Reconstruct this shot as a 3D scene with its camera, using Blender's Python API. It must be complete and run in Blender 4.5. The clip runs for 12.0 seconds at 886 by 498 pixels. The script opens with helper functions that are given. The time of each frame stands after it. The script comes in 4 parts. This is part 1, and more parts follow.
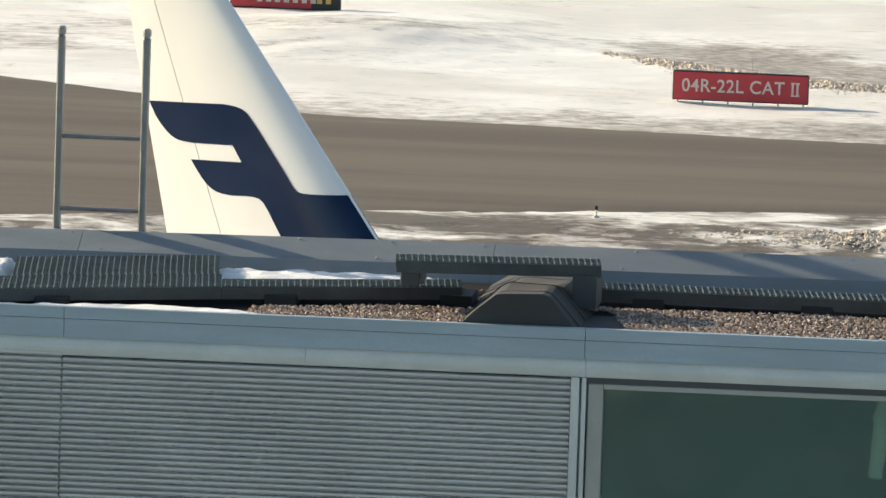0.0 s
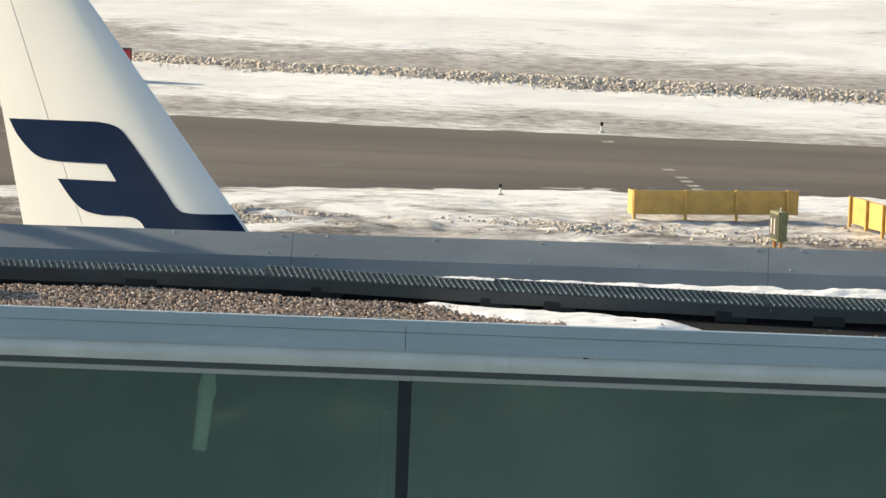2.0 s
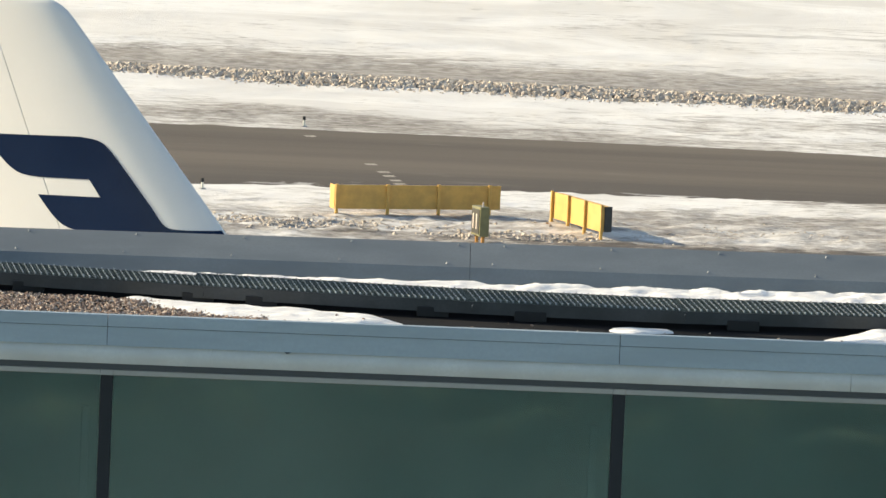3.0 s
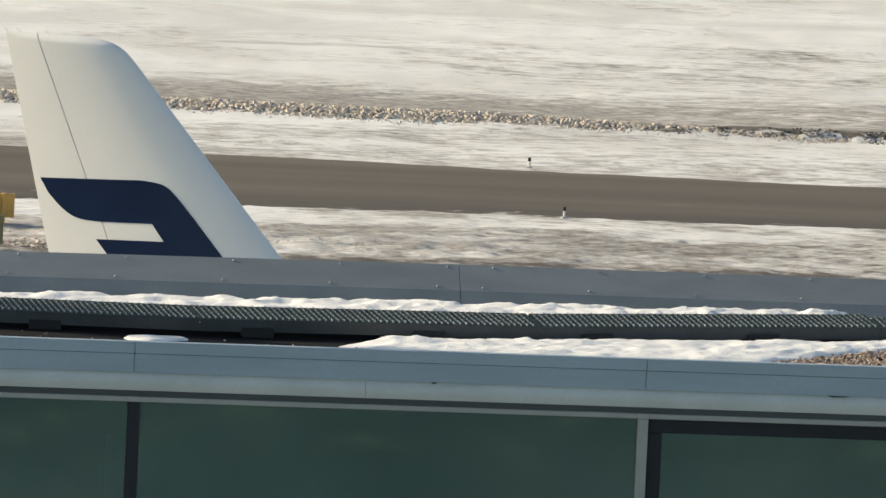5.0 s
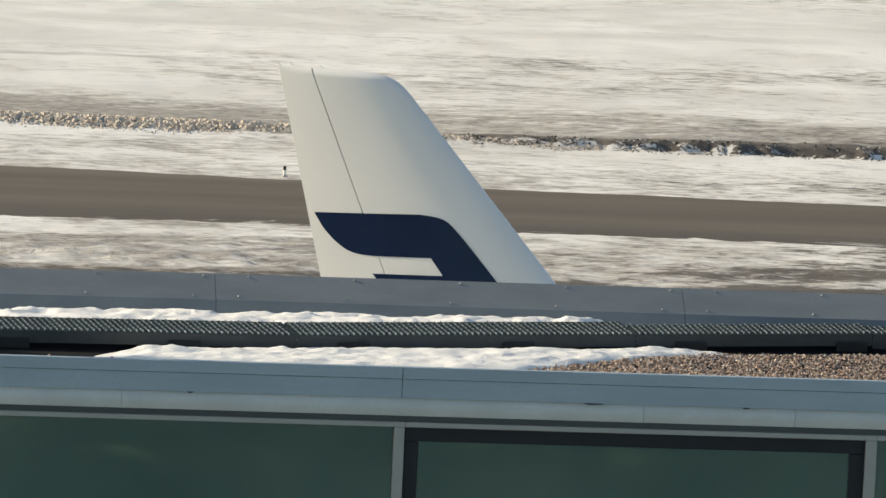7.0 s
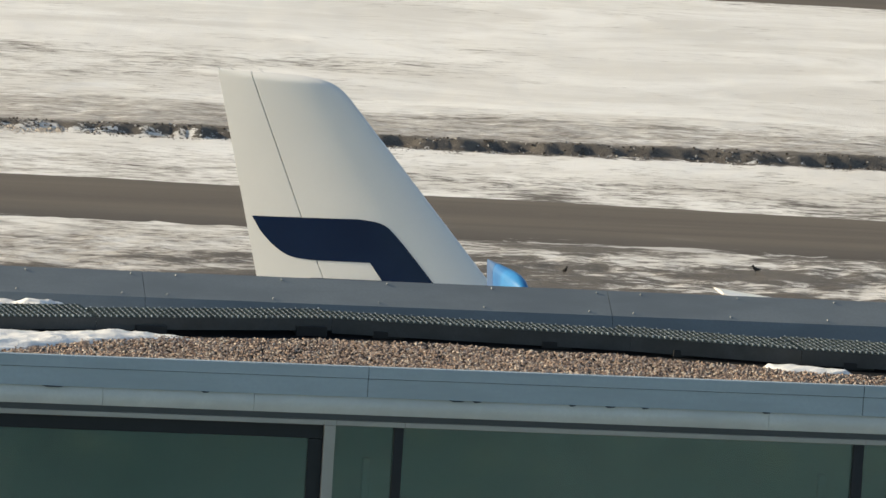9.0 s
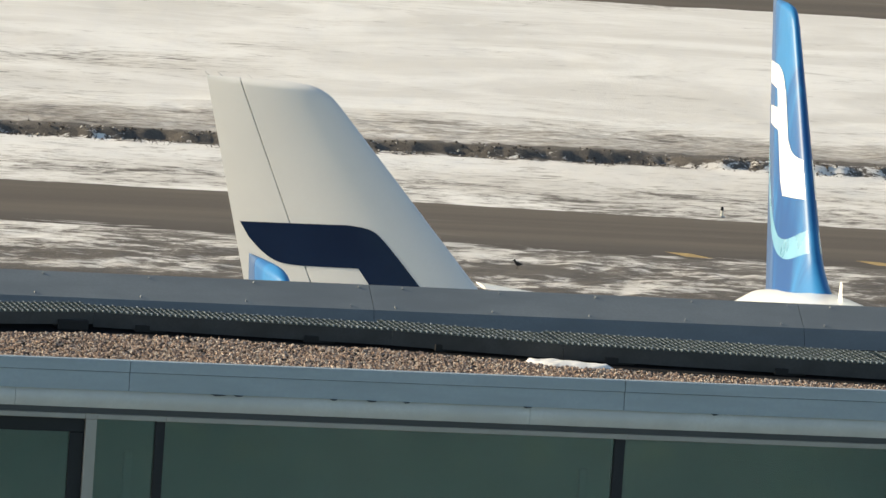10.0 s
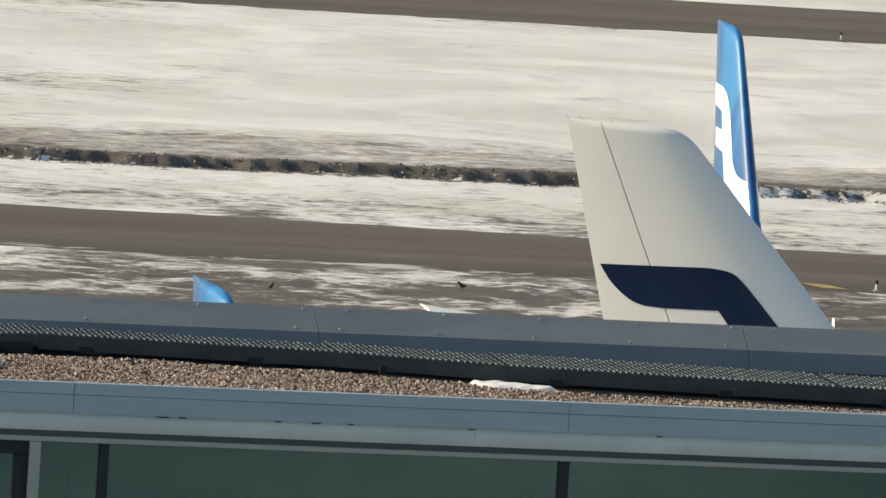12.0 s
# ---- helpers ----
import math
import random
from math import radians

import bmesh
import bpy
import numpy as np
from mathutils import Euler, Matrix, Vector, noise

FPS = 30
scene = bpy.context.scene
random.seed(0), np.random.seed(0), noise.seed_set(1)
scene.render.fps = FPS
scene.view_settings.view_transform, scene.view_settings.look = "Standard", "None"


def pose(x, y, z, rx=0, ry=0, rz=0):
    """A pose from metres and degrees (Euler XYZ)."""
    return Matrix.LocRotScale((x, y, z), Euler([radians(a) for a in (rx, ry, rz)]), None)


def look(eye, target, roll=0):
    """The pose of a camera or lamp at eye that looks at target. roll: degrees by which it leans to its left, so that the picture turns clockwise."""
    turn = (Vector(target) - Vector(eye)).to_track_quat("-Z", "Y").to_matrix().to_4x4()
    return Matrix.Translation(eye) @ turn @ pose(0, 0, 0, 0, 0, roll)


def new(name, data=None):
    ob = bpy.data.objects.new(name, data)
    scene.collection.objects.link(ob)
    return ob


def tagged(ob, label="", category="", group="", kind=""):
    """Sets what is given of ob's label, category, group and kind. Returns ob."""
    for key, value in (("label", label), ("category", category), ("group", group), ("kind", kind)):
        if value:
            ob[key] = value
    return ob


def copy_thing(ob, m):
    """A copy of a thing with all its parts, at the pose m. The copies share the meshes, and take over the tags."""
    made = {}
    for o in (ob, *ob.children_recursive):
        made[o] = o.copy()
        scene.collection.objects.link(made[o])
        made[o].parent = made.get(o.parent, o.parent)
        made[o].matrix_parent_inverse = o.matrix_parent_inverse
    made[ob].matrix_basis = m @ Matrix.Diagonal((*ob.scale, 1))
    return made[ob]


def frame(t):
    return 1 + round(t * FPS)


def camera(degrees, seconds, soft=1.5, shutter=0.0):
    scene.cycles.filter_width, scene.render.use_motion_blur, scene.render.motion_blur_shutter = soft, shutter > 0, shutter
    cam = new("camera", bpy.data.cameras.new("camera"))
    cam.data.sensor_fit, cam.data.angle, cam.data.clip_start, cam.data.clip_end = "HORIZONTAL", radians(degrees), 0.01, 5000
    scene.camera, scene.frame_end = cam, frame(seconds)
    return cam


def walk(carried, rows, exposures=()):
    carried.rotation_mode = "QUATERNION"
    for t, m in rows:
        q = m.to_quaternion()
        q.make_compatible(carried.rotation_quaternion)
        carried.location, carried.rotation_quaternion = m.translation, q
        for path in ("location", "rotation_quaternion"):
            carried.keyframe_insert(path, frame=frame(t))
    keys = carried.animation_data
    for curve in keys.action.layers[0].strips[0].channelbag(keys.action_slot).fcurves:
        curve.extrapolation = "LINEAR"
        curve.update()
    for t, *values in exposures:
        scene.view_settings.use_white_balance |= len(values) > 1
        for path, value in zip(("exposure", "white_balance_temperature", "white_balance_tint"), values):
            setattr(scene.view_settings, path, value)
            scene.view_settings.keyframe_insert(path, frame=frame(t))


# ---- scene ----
EYE = (0.0, 0.0, 25.5)


def aim(yaw, tilt, roll):
    """Camera pose at the fixed stand: degrees to the right, down, and leaning."""
    a, b = radians(yaw), radians(tilt)
    target = Vector(EYE) + 100 * Vector((math.sin(a) * math.cos(b), math.cos(a) * math.cos(b), -math.sin(b)))
    return look(EYE, target, roll)


cam = camera(6.0, 12.0, soft=1.5)
VIEW = (
    (0.0, -5.948, 6.738, 1.874), (0.5, -5.009, 6.757, 1.908), (1.0, -3.734, 6.765, 1.964), (1.5, -2.547, 6.765, 1.975),
    (2.0, -1.330, 6.763, 2.121), (2.5, -0.300, 6.751, 2.382), (3.0, 0.703, 6.720, 2.480), (3.5, 1.561, 6.676, 2.404),
    (3.7, 1.911, 6.666, 2.400), (5.3, 4.396, 6.490, 2.640), (5.5, 4.623, 6.470, 2.600), (6.0, 5.058, 6.433, 2.620),
    (6.7, 5.393, 6.401, 2.560), (8.3, 7.909, 6.349, 3.240), (8.5, 8.311, 6.337, 3.309), (9.0, 9.352, 6.308, 3.551),
    (9.5, 10.283, 6.276, 3.675), (10.0, 10.975, 6.244, 3.851), (10.5, 11.293, 6.212, 3.929), (11.0, 11.342, 6.174, 3.930),
    (11.5, 11.343, 6.124, 3.925), (12.0, 11.343, 6.070, 3.894))
walk(cam, [(t, aim(y, p, r)) for t, y, p, r in VIEW],
     exposures=[(0.0, 0.73, 7000, 7), (2.5, 0.76, 7000, 7), (3.7, 0.71, 7000, 7), (5.3, 0.42, 7000, 7), (9.2, 0.42, 7000, 7), (10.3, 0.50, 7000, 7), (11.0, 0.50, 7000, 7), (12.0, 0.38, 7000, 7)])

# ---- light ----
SUN_BACK, SUN_UP = radians(20.4), radians(21)
to_sun = Vector((-math.cos(SUN_BACK) * math.cos(SUN_UP), math.sin(SUN_BACK) * math.cos(SUN_UP), math.sin(SUN_UP)))
world = bpy.data.worlds.new("sky")
scene.world = world
world.use_nodes = True
wn = world.node_tree
sky = wn.nodes.new("ShaderNodeTexSky")
sky.sky_type = "NISHITA"
sky.sun_disc = False
sky.sun_elevation = SUN_UP
sky.sun_rotation = radians(-69.6)
wn.nodes["Background"].inputs["Strength"].default_value = 0.12
wn.links.new(sky.outputs[0], wn.nodes["Background"].inputs["Color"])
sun = new("sun", bpy.data.lights.new("sun", "SUN"))
sun.data.energy = 5.0
sun.data.angle = radians(0.45)
sun.data.color = (1.0, 0.86, 0.65)
sun.matrix_world = look(to_sun * 200, (0, 0, 0))

# ---- materials ----


class Nodes:
    """Small shorthand for building node materials."""

    def __init__(self, name):
        self.mat = bpy.data.materials.new(name)
        self.mat.use_nodes = True
        self.tree = self.mat.node_tree
        self.bsdf = self.tree.nodes["Principled BSDF"]
        self.pos = self.tree.nodes.new("ShaderNodeNewGeometry").outputs["Position"]
        self.local = self.tree.nodes.new("ShaderNodeTexCoord").outputs["Object"]

    def link(self, a, b):
        self.tree.links.new(a, b)

    def put(self, socket, value):
        if hasattr(value, "is_output"):
            self.link(value, socket)
        elif value is not None:
            socket.default_value = value

    def scaled(self, v, s):
        n = self.tree.nodes.new("ShaderNodeMapping")
        n.inputs["Scale"].default_value = s
        self.link(v, n.inputs["Vector"])
        return n.outputs[0]

    def noise(self, v, scale=1.0, detail=4.0, rough=0.55, stretch=(1, 1, 1), warp=0.0):
        n = self.tree.nodes.new("ShaderNodeTexNoise")
        n.inputs["Scale"].default_value = scale
        n.inputs["Detail"].default_value = detail
        n.inputs["Roughness"].default_value = rough
        n.inputs["Distortion"].default_value = warp
        self.link(self.scaled(v, stretch), n.inputs["Vector"])
        return n.outputs["Fac"]

    def ramp(self, v, lo, hi, a=0.0, b=1.0):
        n = self.tree.nodes.new("ShaderNodeMapRange")
        n.interpolation_type = "SMOOTHSTEP"
        for k, x in zip(("From Min", "From Max", "To Min", "To Max"), (lo, hi, a, b)):
            n.inputs[k].default_value = x
        self.link(v, n.inputs["Value"])
        return n.outputs[0]

    def math(self, op, a, b=None):
        n = self.tree.nodes.new("ShaderNodeMath")
        n.operation = op
        self.put(n.inputs[0], a)
        if b is not None:
            self.put(n.inputs[1], b)
        return n.outputs[0]

    def mix(self, f, a, b):
        n = self.tree.nodes.new("ShaderNodeMix")
        n.data_type = "RGBA"
        self.put(n.inputs[0], f)
        self.put(n.inputs[6], a if hasattr(a, "is_output") else (*a, 1))
        self.put(n.inputs[7], b if hasattr(b, "is_output") else (*b, 1))
        return n.outputs[2]

    def axis(self, v, k):
        n = self.tree.nodes.new("ShaderNodeSeparateXYZ")
        self.link(v, n.inputs[0])
        return n.outputs[k]

    def bump(self, h, strength=0.3, distance=0.02):
        n = self.tree.nodes.new("ShaderNodeBump")
        n.inputs["Strength"].default_value = strength
        n.inputs["Distance"].default_value = distance
        self.link(h, n.inputs["Height"])
        self.link(n.outputs[0], self.bsdf.inputs["Normal"])

    def done(self, color, rough=0.5, metal=0.0, spec=0.5, coat=0.0):
        i = self.bsdf.inputs
        self.put(i["Base Color"], color if hasattr(color, "is_output") else (*color, 1))
        self.put(i["Roughness"], rough)
        self.put(i["Metallic"], metal)
        self.put(i["Specular IOR Level"], spec)
        self.put(i["Coat Weight"], coat)
        return self.mat


def worn(name, color, rough=0.5, metal=0.0, vary=0.12, scale=3.0, grain=60.0, bump=0.05, spec=0.5, coat=0.0, stretch=(1, 1, 1)):
    """A painted or plain surface with broad stains, fine grain and slight relief."""
    n = Nodes(name)
    big, fine = n.noise(n.local, scale, 4, 0.6, stretch), n.noise(n.local, grain, 3, 0.6)
    dark = tuple(c * (1 - 2.2 * vary) for c in color)
    light = tuple(min(1, c * (1 + vary)) for c in color)
    col = n.mix(n.ramp(big, 0.3, 0.7), dark, light)
    col = n.mix(n.ramp(fine, 0.35, 0.65, 0, 0.35), col, dark)
    if bump:
        n.bump(fine, bump, 0.004)
    return n.done(col, n.ramp(big, 0.25, 0.75, max(0.03, rough - 0.08), min(1, rough + 0.1)), metal, spec, coat)


def ground_material():
    n = Nodes("snow_and_slush")
    y = n.axis(n.pos, 1)
    x = n.axis(n.pos, 0)
    streak = n.noise(n.pos, 1.0, 8, 0.62, (0.09, 0.11, 0.3), 1.0)
    patch = n.noise(n.pos, 1.0, 6, 0.62, (0.16, 0.20, 0.5), 1.0)
    crumb = n.noise(n.pos, 1.0, 8, 0.78, (1.0, 2.0, 1.0), 0.4)
    fine = n.noise(n.pos, 1.0, 5, 0.65, (2.4, 3.0, 4.0))
    broad = n.noise(n.pos, 1.0, 3, 0.5, (0.02, 0.05, 0.05))
    grit = n.noise(n.pos, 30.0, 3, 0.6)
    snow = n.mix(n.ramp(streak, 0.36, 0.64), (0.66, 0.64, 0.61), (0.83, 0.82, 0.80))
    snow = n.mix(n.ramp(fine, 0.35, 0.7, 0, 0.2), snow, (0.66, 0.64, 0.60))
    slush = n.mix(n.ramp(fine, 0.3, 0.7), (0.20, 0.182, 0.165), (0.43, 0.405, 0.375))
    mud = n.mix(n.ramp(grit, 0.3, 0.7), (0.042, 0.038, 0.036), (0.14, 0.12, 0.10))
    # dirt grows beside the tracks and on the ploughed bank
    near = n.math("MULTIPLY", n.ramp(y, 231.0, 234.0, 1.0, 0.0), n.ramp(y, 200.0, 206.0))
    behind = n.math("SUBTRACT", y, n.math("ADD", n.ramp(x, -26.0, -11.0, 270.5, 259.2), n.math("ADD", n.ramp(x, -11.0, 27.0, 0.0, -3.5), n.ramp(x, 24.0, 50.0, 0.0, -1.2))))
    bank = n.math("MULTIPLY", n.ramp(behind, -0.9, 0.3), n.math("MULTIPLY", n.ramp(behind, 4.0, 15.0, 1.0, 0.0), n.ramp(x, -27.0, -18.0)))
    edge_far = n.math("MULTIPLY", n.ramp(y, 245.0, 256.0, 1.0, 0.0), n.ramp(y, 236.0, 238.0))
    edge_run = n.math("MULTIPLY", n.ramp(y, 312.0, 317.0), n.ramp(y, 320.0, 335.0, 1.0, 0.0))
    wants = n.math("ADD", n.math("MULTIPLY", near, n.ramp(x, 8.0, 34.0, 0.172, 0.198)), n.math("MULTIPLY", bank, n.ramp(x, 8.0, 28.0, 0.27, 0.20)))
    wants = n.math("ADD", wants, n.math("MULTIPLY", edge_far, n.ramp(x, 8.0, 35.0, 0.14, 0.12)))
    rough_edge = n.math("ADD", behind, n.math("MULTIPLY", n.math("SUBTRACT", crumb, 0.5), 5.0))
    soil = n.math("MULTIPLY", n.ramp(rough_edge, -1.0, -0.5), n.ramp(rough_edge, 0.1, 1.5, 1.0, 0.0))
    soil = n.math("MULTIPLY", soil, n.ramp(n.noise(n.pos, 1.0, 5, 0.6, (0.6, 0.4, 0.5)), 0.36, 0.52, 0.45, 1.0))
    wants = n.math("ADD", wants, n.math("MULTIPLY", soil, n.ramp(x, 16.0, 28.0, 0.0, 0.30)))
    rut = n.math("MULTIPLY", n.ramp(y, 216.8, 218.4), n.ramp(y, 218.8, 220.4, 1.0, 0.0))
    wants = n.math("ADD", wants, n.math("MULTIPLY", rut, n.ramp(x, -4.0, 2.0, 0.0, 0.13)))
    wants = n.math("ADD", wants, n.math("MULTIPLY", near, n.ramp(x, -17.0, -8.0, 0.15, 0.0)))
    inward = n.math("SUBTRACT", y, n.math("ADD", n.ramp(x, -44.0, 6.0, 214.5, 231.2), n.ramp(x, 30.0, 90.0, 0.0, -5.0)))
    strip = n.math("MULTIPLY", n.ramp(inward, -5.5, -2.8), n.ramp(inward, -0.2, 1.2, 1.0, 0.0))
    wants = n.math("ADD", wants, n.math("MULTIPLY", strip, -0.075))
    blotch = n.noise(n.pos, 1.0, 4, 0.55, (0.20, 0.26, 0.5), 0.8)
    wants = n.math("ADD", wants, n.math("MULTIPLY", n.math("MULTIPLY", near, n.ramp(x, -13.0, -4.0, 3.2, 1.0)), n.ramp(blotch, 0.38, 0.62, -0.055, 0.055)))
    wants = n.math("ADD", wants, n.math("MULTIPLY", edge_run, 0.06))
    wants = n.math("ADD", wants, n.ramp(broad, 0.50, 0.70, 0.0, 0.12))
    level = n.math("ADD", n.math("ADD", n.math("MULTIPLY", patch, 0.42), n.math("MULTIPLY", crumb, 0.73)), n.math("SUBTRACT", wants, 0.07))
    col = n.mix(n.ramp(level, 0.54, 0.75), snow, slush)
    # thin worn streaks out on the snow field
    field = n.math("MULTIPLY", n.ramp(y, 258.0, 266.0), n.ramp(y, 300.0, 316.0, 1.0, 0.0))
    worn_streak = n.noise(n.pos, 1.0, 7, 0.66, (0.07, 0.10, 0.3), 1.6)
    col = n.mix(n.math("MULTIPLY", field, n.ramp(worn_streak, 0.60, 0.72, 0.0, 0.6)), col, slush)
    east = n.ramp(x, 15.0, 40.0, 0.0, 0.14)
    col = n.mix(n.math("MULTIPLY", n.ramp(n.math("SUBTRACT", n.math("ADD", level, east), n.math("MULTIPLY", bank, 0.11)), 0.77, 0.87), 0.9), col, mud)
    apron = n.mix(n.ramp(grit, 0.3, 0.7), (0.16, 0.16, 0.155), (0.34, 0.335, 0.32))
    col = n.mix(n.ramp(y, 196.0, 204.0, 1.0, 0.0), col, apron)
    n.bump(n.math("ADD", n.math("MULTIPLY", fine, 0.5), n.math("MULTIPLY", crumb, 0.9)), 0.4, 0.14)
    return n.done(col, n.ramp(level, 0.5, 0.8, 0.55, 0.75), 0.0, 0.3)


def tarmac_material():
    n = Nodes("brownish_tarmac")
    streak = n.noise(n.pos, 1.0, 6, 0.6, (0.02, 0.32, 0.5), 0.3)
    grit = n.noise(n.pos, 12.0, 4, 0.7, (0.6, 1.4, 1))
    patch = n.noise(n.pos, 1.0, 4, 0.6, (0.15, 0.6, 0.5), 0.5)
    col = n.mix(n.ramp(streak, 0.32, 0.68), (0.080, 0.065, 0.052), (0.128, 0.105, 0.084))
    col = n.mix(n.ramp(grit, 0.35, 0.7, 0, 0.45), col, (0.10, 0.09, 0.08))
    col = n.mix(n.ramp(patch, 0.62, 0.8, 0, 0.5), col, (0.20, 0.185, 0.17))
    inward = n.math("SUBTRACT", n.axis(n.pos, 1), n.math("ADD", n.ramp(n.axis(n.pos, 0), -44.0, 6.0, 214.5, 231.2), n.ramp(n.axis(n.pos, 0), 30.0, 90.0, 0.0, -5.0)))
    damp = n.math("MULTIPLY", n.ramp(n.math("ADD", inward, n.math("MULTIPLY", patch, 5.0)), 3.5, 6.5, 1.0, 0.0), 0.42)
    col = n.mix(damp, col, (0.055, 0.050, 0.047))
    fleck = n.noise(n.pos, 1.0, 7, 0.7, (0.22, 0.5, 0.5), 1.2)
    col = n.mix(n.ramp(n.math("ADD", fleck, n.ramp(inward, -1.0, 2.2, 0.12, -0.12)), 0.62, 0.70, 0.0, 0.85), col, (0.58, 0.57, 0.56))
    n.bump(grit, 0.4, 0.01)
    return n.done(col, 0.8, 0, 0.3)


def gravel_material():
    n = Nodes("mixed_gravel")
    info = n.tree.nodes.new("ShaderNodeNewGeometry").outputs["Random Per Island"]
    r = n.tree.nodes.new("ShaderNodeValToRGB")
    r.color_ramp.interpolation = "CONSTANT"
    for p, c in ((0.18, (0.27, 0.20, 0.165)), (0.36, (0.46, 0.37, 0.31)), (0.55, (0.22, 0.15, 0.12)), (0.72, (0.60, 0.53, 0.46)), (0.9, (0.13, 0.11, 0.10))):
        e = r.color_ramp.elements.new(p)
        e.color = (*c, 1)
    r.color_ramp.elements[0].color = (0.38, 0.27, 0.2, 1)
    r.color_ramp.elements[-1].color = (0.72, 0.68, 0.63, 1)
    n.link(info, r.inputs[0])
    col = n.mix(n.ramp(n.noise(n.pos, 90.0, 3), 0.3, 0.7, 0.1, 0.5), r.outputs[0], (0.20, 0.15, 0.125))
    return n.done(col, 0.85, 0, 0.25)


def roof_snow_material():
    n = Nodes("old_roof_snow")
    a, b = n.noise(n.pos, 7.0, 5, 0.6, (1, 1.5, 1)), n.noise(n.pos, 45.0, 3)
    col = n.mix(n.ramp(a, 0.3, 0.7), (0.70, 0.70, 0.70), (0.86, 0.86, 0.85))
    n.bump(n.math("ADD", a, n.math("MULTIPLY", b, 0.3)), 0.4, 0.03)
    return n.done(col, 0.6, 0, 0.3)


def glass_material():
    """Green-tinted window glass: a dim pass and a clean gloss by angle."""
    n = Nodes("green_window_glass")
    t = n.tree.nodes.new("ShaderNodeBsdfTransparent")
    t.inputs["Color"].default_value = (0.52, 0.665, 0.655, 1)
    g = n.tree.nodes.new("ShaderNodeBsdfGlossy")
    g.inputs["Roughness"].default_value = 0.02
    wave = n.tree.nodes.new("ShaderNodeBump")
    wave.inputs["Strength"].default_value = 0.05
    wave.inputs["Distance"].default_value = 0.02
    n.link(n.noise(n.pos, 1.3, 2), wave.inputs["Height"])
    n.link(wave.outputs[0], g.inputs["Normal"])
    fr = n.tree.nodes.new("ShaderNodeFresnel")
    fr.inputs["IOR"].default_value = 1.70
    m = n.tree.nodes.new("ShaderNodeMixShader")
    n.link(fr.outputs[0], m.inputs[0])
    n.link(t.outputs[0], m.inputs[1])
    n.link(g.outputs[0], m.inputs[2])
    n.link(m.outputs[0], n.tree.nodes["Material Output"].inputs["Surface"])
    return n.mat


def livery_blue_material():
    n = Nodes("glossy_blue_livery")
    a = n.noise(n.local, 0.7, 3, 0.5, (1, 1, 0.35), 0.8)
    col = n.mix(n.ramp(a, 0.35, 0.65), (0.010, 0.075, 0.25), (0.022, 0.18, 0.43))
    return n.done(col, 0.42, 0.0, 0.25, 0.0)


def clod_material():
    n = Nodes("dirty_snow_clods")
    r = n.tree.nodes.new("ShaderNodeNewGeometry").outputs["Random Per Island"]
    fine = n.noise(n.pos, 6.0, 4)
    col = n.mix(r, (0.46, 0.395, 0.33), (0.68, 0.61, 0.53))
    col = n.mix(n.ramp(fine, 0.4, 0.7, 0, 0.35), col, (0.38, 0.31, 0.25))
    return n.done(col, 0.8, 0, 0.25)


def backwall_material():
    """Mottled cladding of the long building opposite; pale band painted as the windows' reflections."""
    n = Nodes("cladding_for_reflection")
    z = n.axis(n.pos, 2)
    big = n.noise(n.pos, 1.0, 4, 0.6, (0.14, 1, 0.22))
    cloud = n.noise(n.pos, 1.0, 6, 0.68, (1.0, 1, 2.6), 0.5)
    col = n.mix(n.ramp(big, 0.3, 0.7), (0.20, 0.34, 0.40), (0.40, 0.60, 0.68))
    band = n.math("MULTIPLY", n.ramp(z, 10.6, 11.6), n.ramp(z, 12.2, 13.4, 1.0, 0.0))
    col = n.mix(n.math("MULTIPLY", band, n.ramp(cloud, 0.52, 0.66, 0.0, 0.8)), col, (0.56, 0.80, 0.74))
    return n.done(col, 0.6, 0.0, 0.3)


def crumb_material():
    n = Nodes("soil_and_ice_crumbs")
    r = n.tree.nodes.new("ShaderNodeNewGeometry").outputs["Random Per Island"]
    col = n.mix(n.ramp(r, 0.6, 0.9), (0.06, 0.052, 0.047), (0.46, 0.44, 0.42))
    return n.done(n.mix(n.ramp(n.noise(n.pos, 8.0, 4), 0.4, 0.7, 0, 0.4), col, (0.16, 0.14, 0.125)), 0.8, 0, 0.25)


M_CRUMB = crumb_material()
M_CLOD = clod_material()
M_GROUND = ground_material()
M_TARMAC = tarmac_material()
M_GRAVEL = gravel_material()
M_SNOW = roof_snow_material()
M_GLASS = glass_material()
M_BLUE = livery_blue_material()
M_RUDDER = worn("duller_blue_rudder", (0.05, 0.12, 0.28), 0.4, 0.0, 0.15, 0.8, 20, 0.0, spec=0.3, stretch=(3, 1, 0.3))
M_FASCIA = worn("blue_grey_sheet", (0.285, 0.348, 0.405), 0.42, 0.0, 0.05, 1.2, 40, 0.02, stretch=(1, 1, 6))
M_TRIM = worn("pale_grey_trim", (0.50, 0.515, 0.515), 0.45, 0.0, 0.06, 2.0, 50, 0.02)
M_PARAPET = worn("dull_zinc_sheet", (0.180, 0.206, 0.224), 0.55, 0.05, 0.07, 1.5, 60, 0.02, stretch=(1, 3, 3))
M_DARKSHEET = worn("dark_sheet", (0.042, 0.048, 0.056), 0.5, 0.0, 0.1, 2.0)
M_FRAME = worn("aluminium_frame", (0.31, 0.30, 0.29), 0.4, 0.2, 0.05)
M_DARKFRAME = worn("charcoal_frame", (0.018, 0.021, 0.026), 0.5, 0.0, 0.08, spec=0.2)
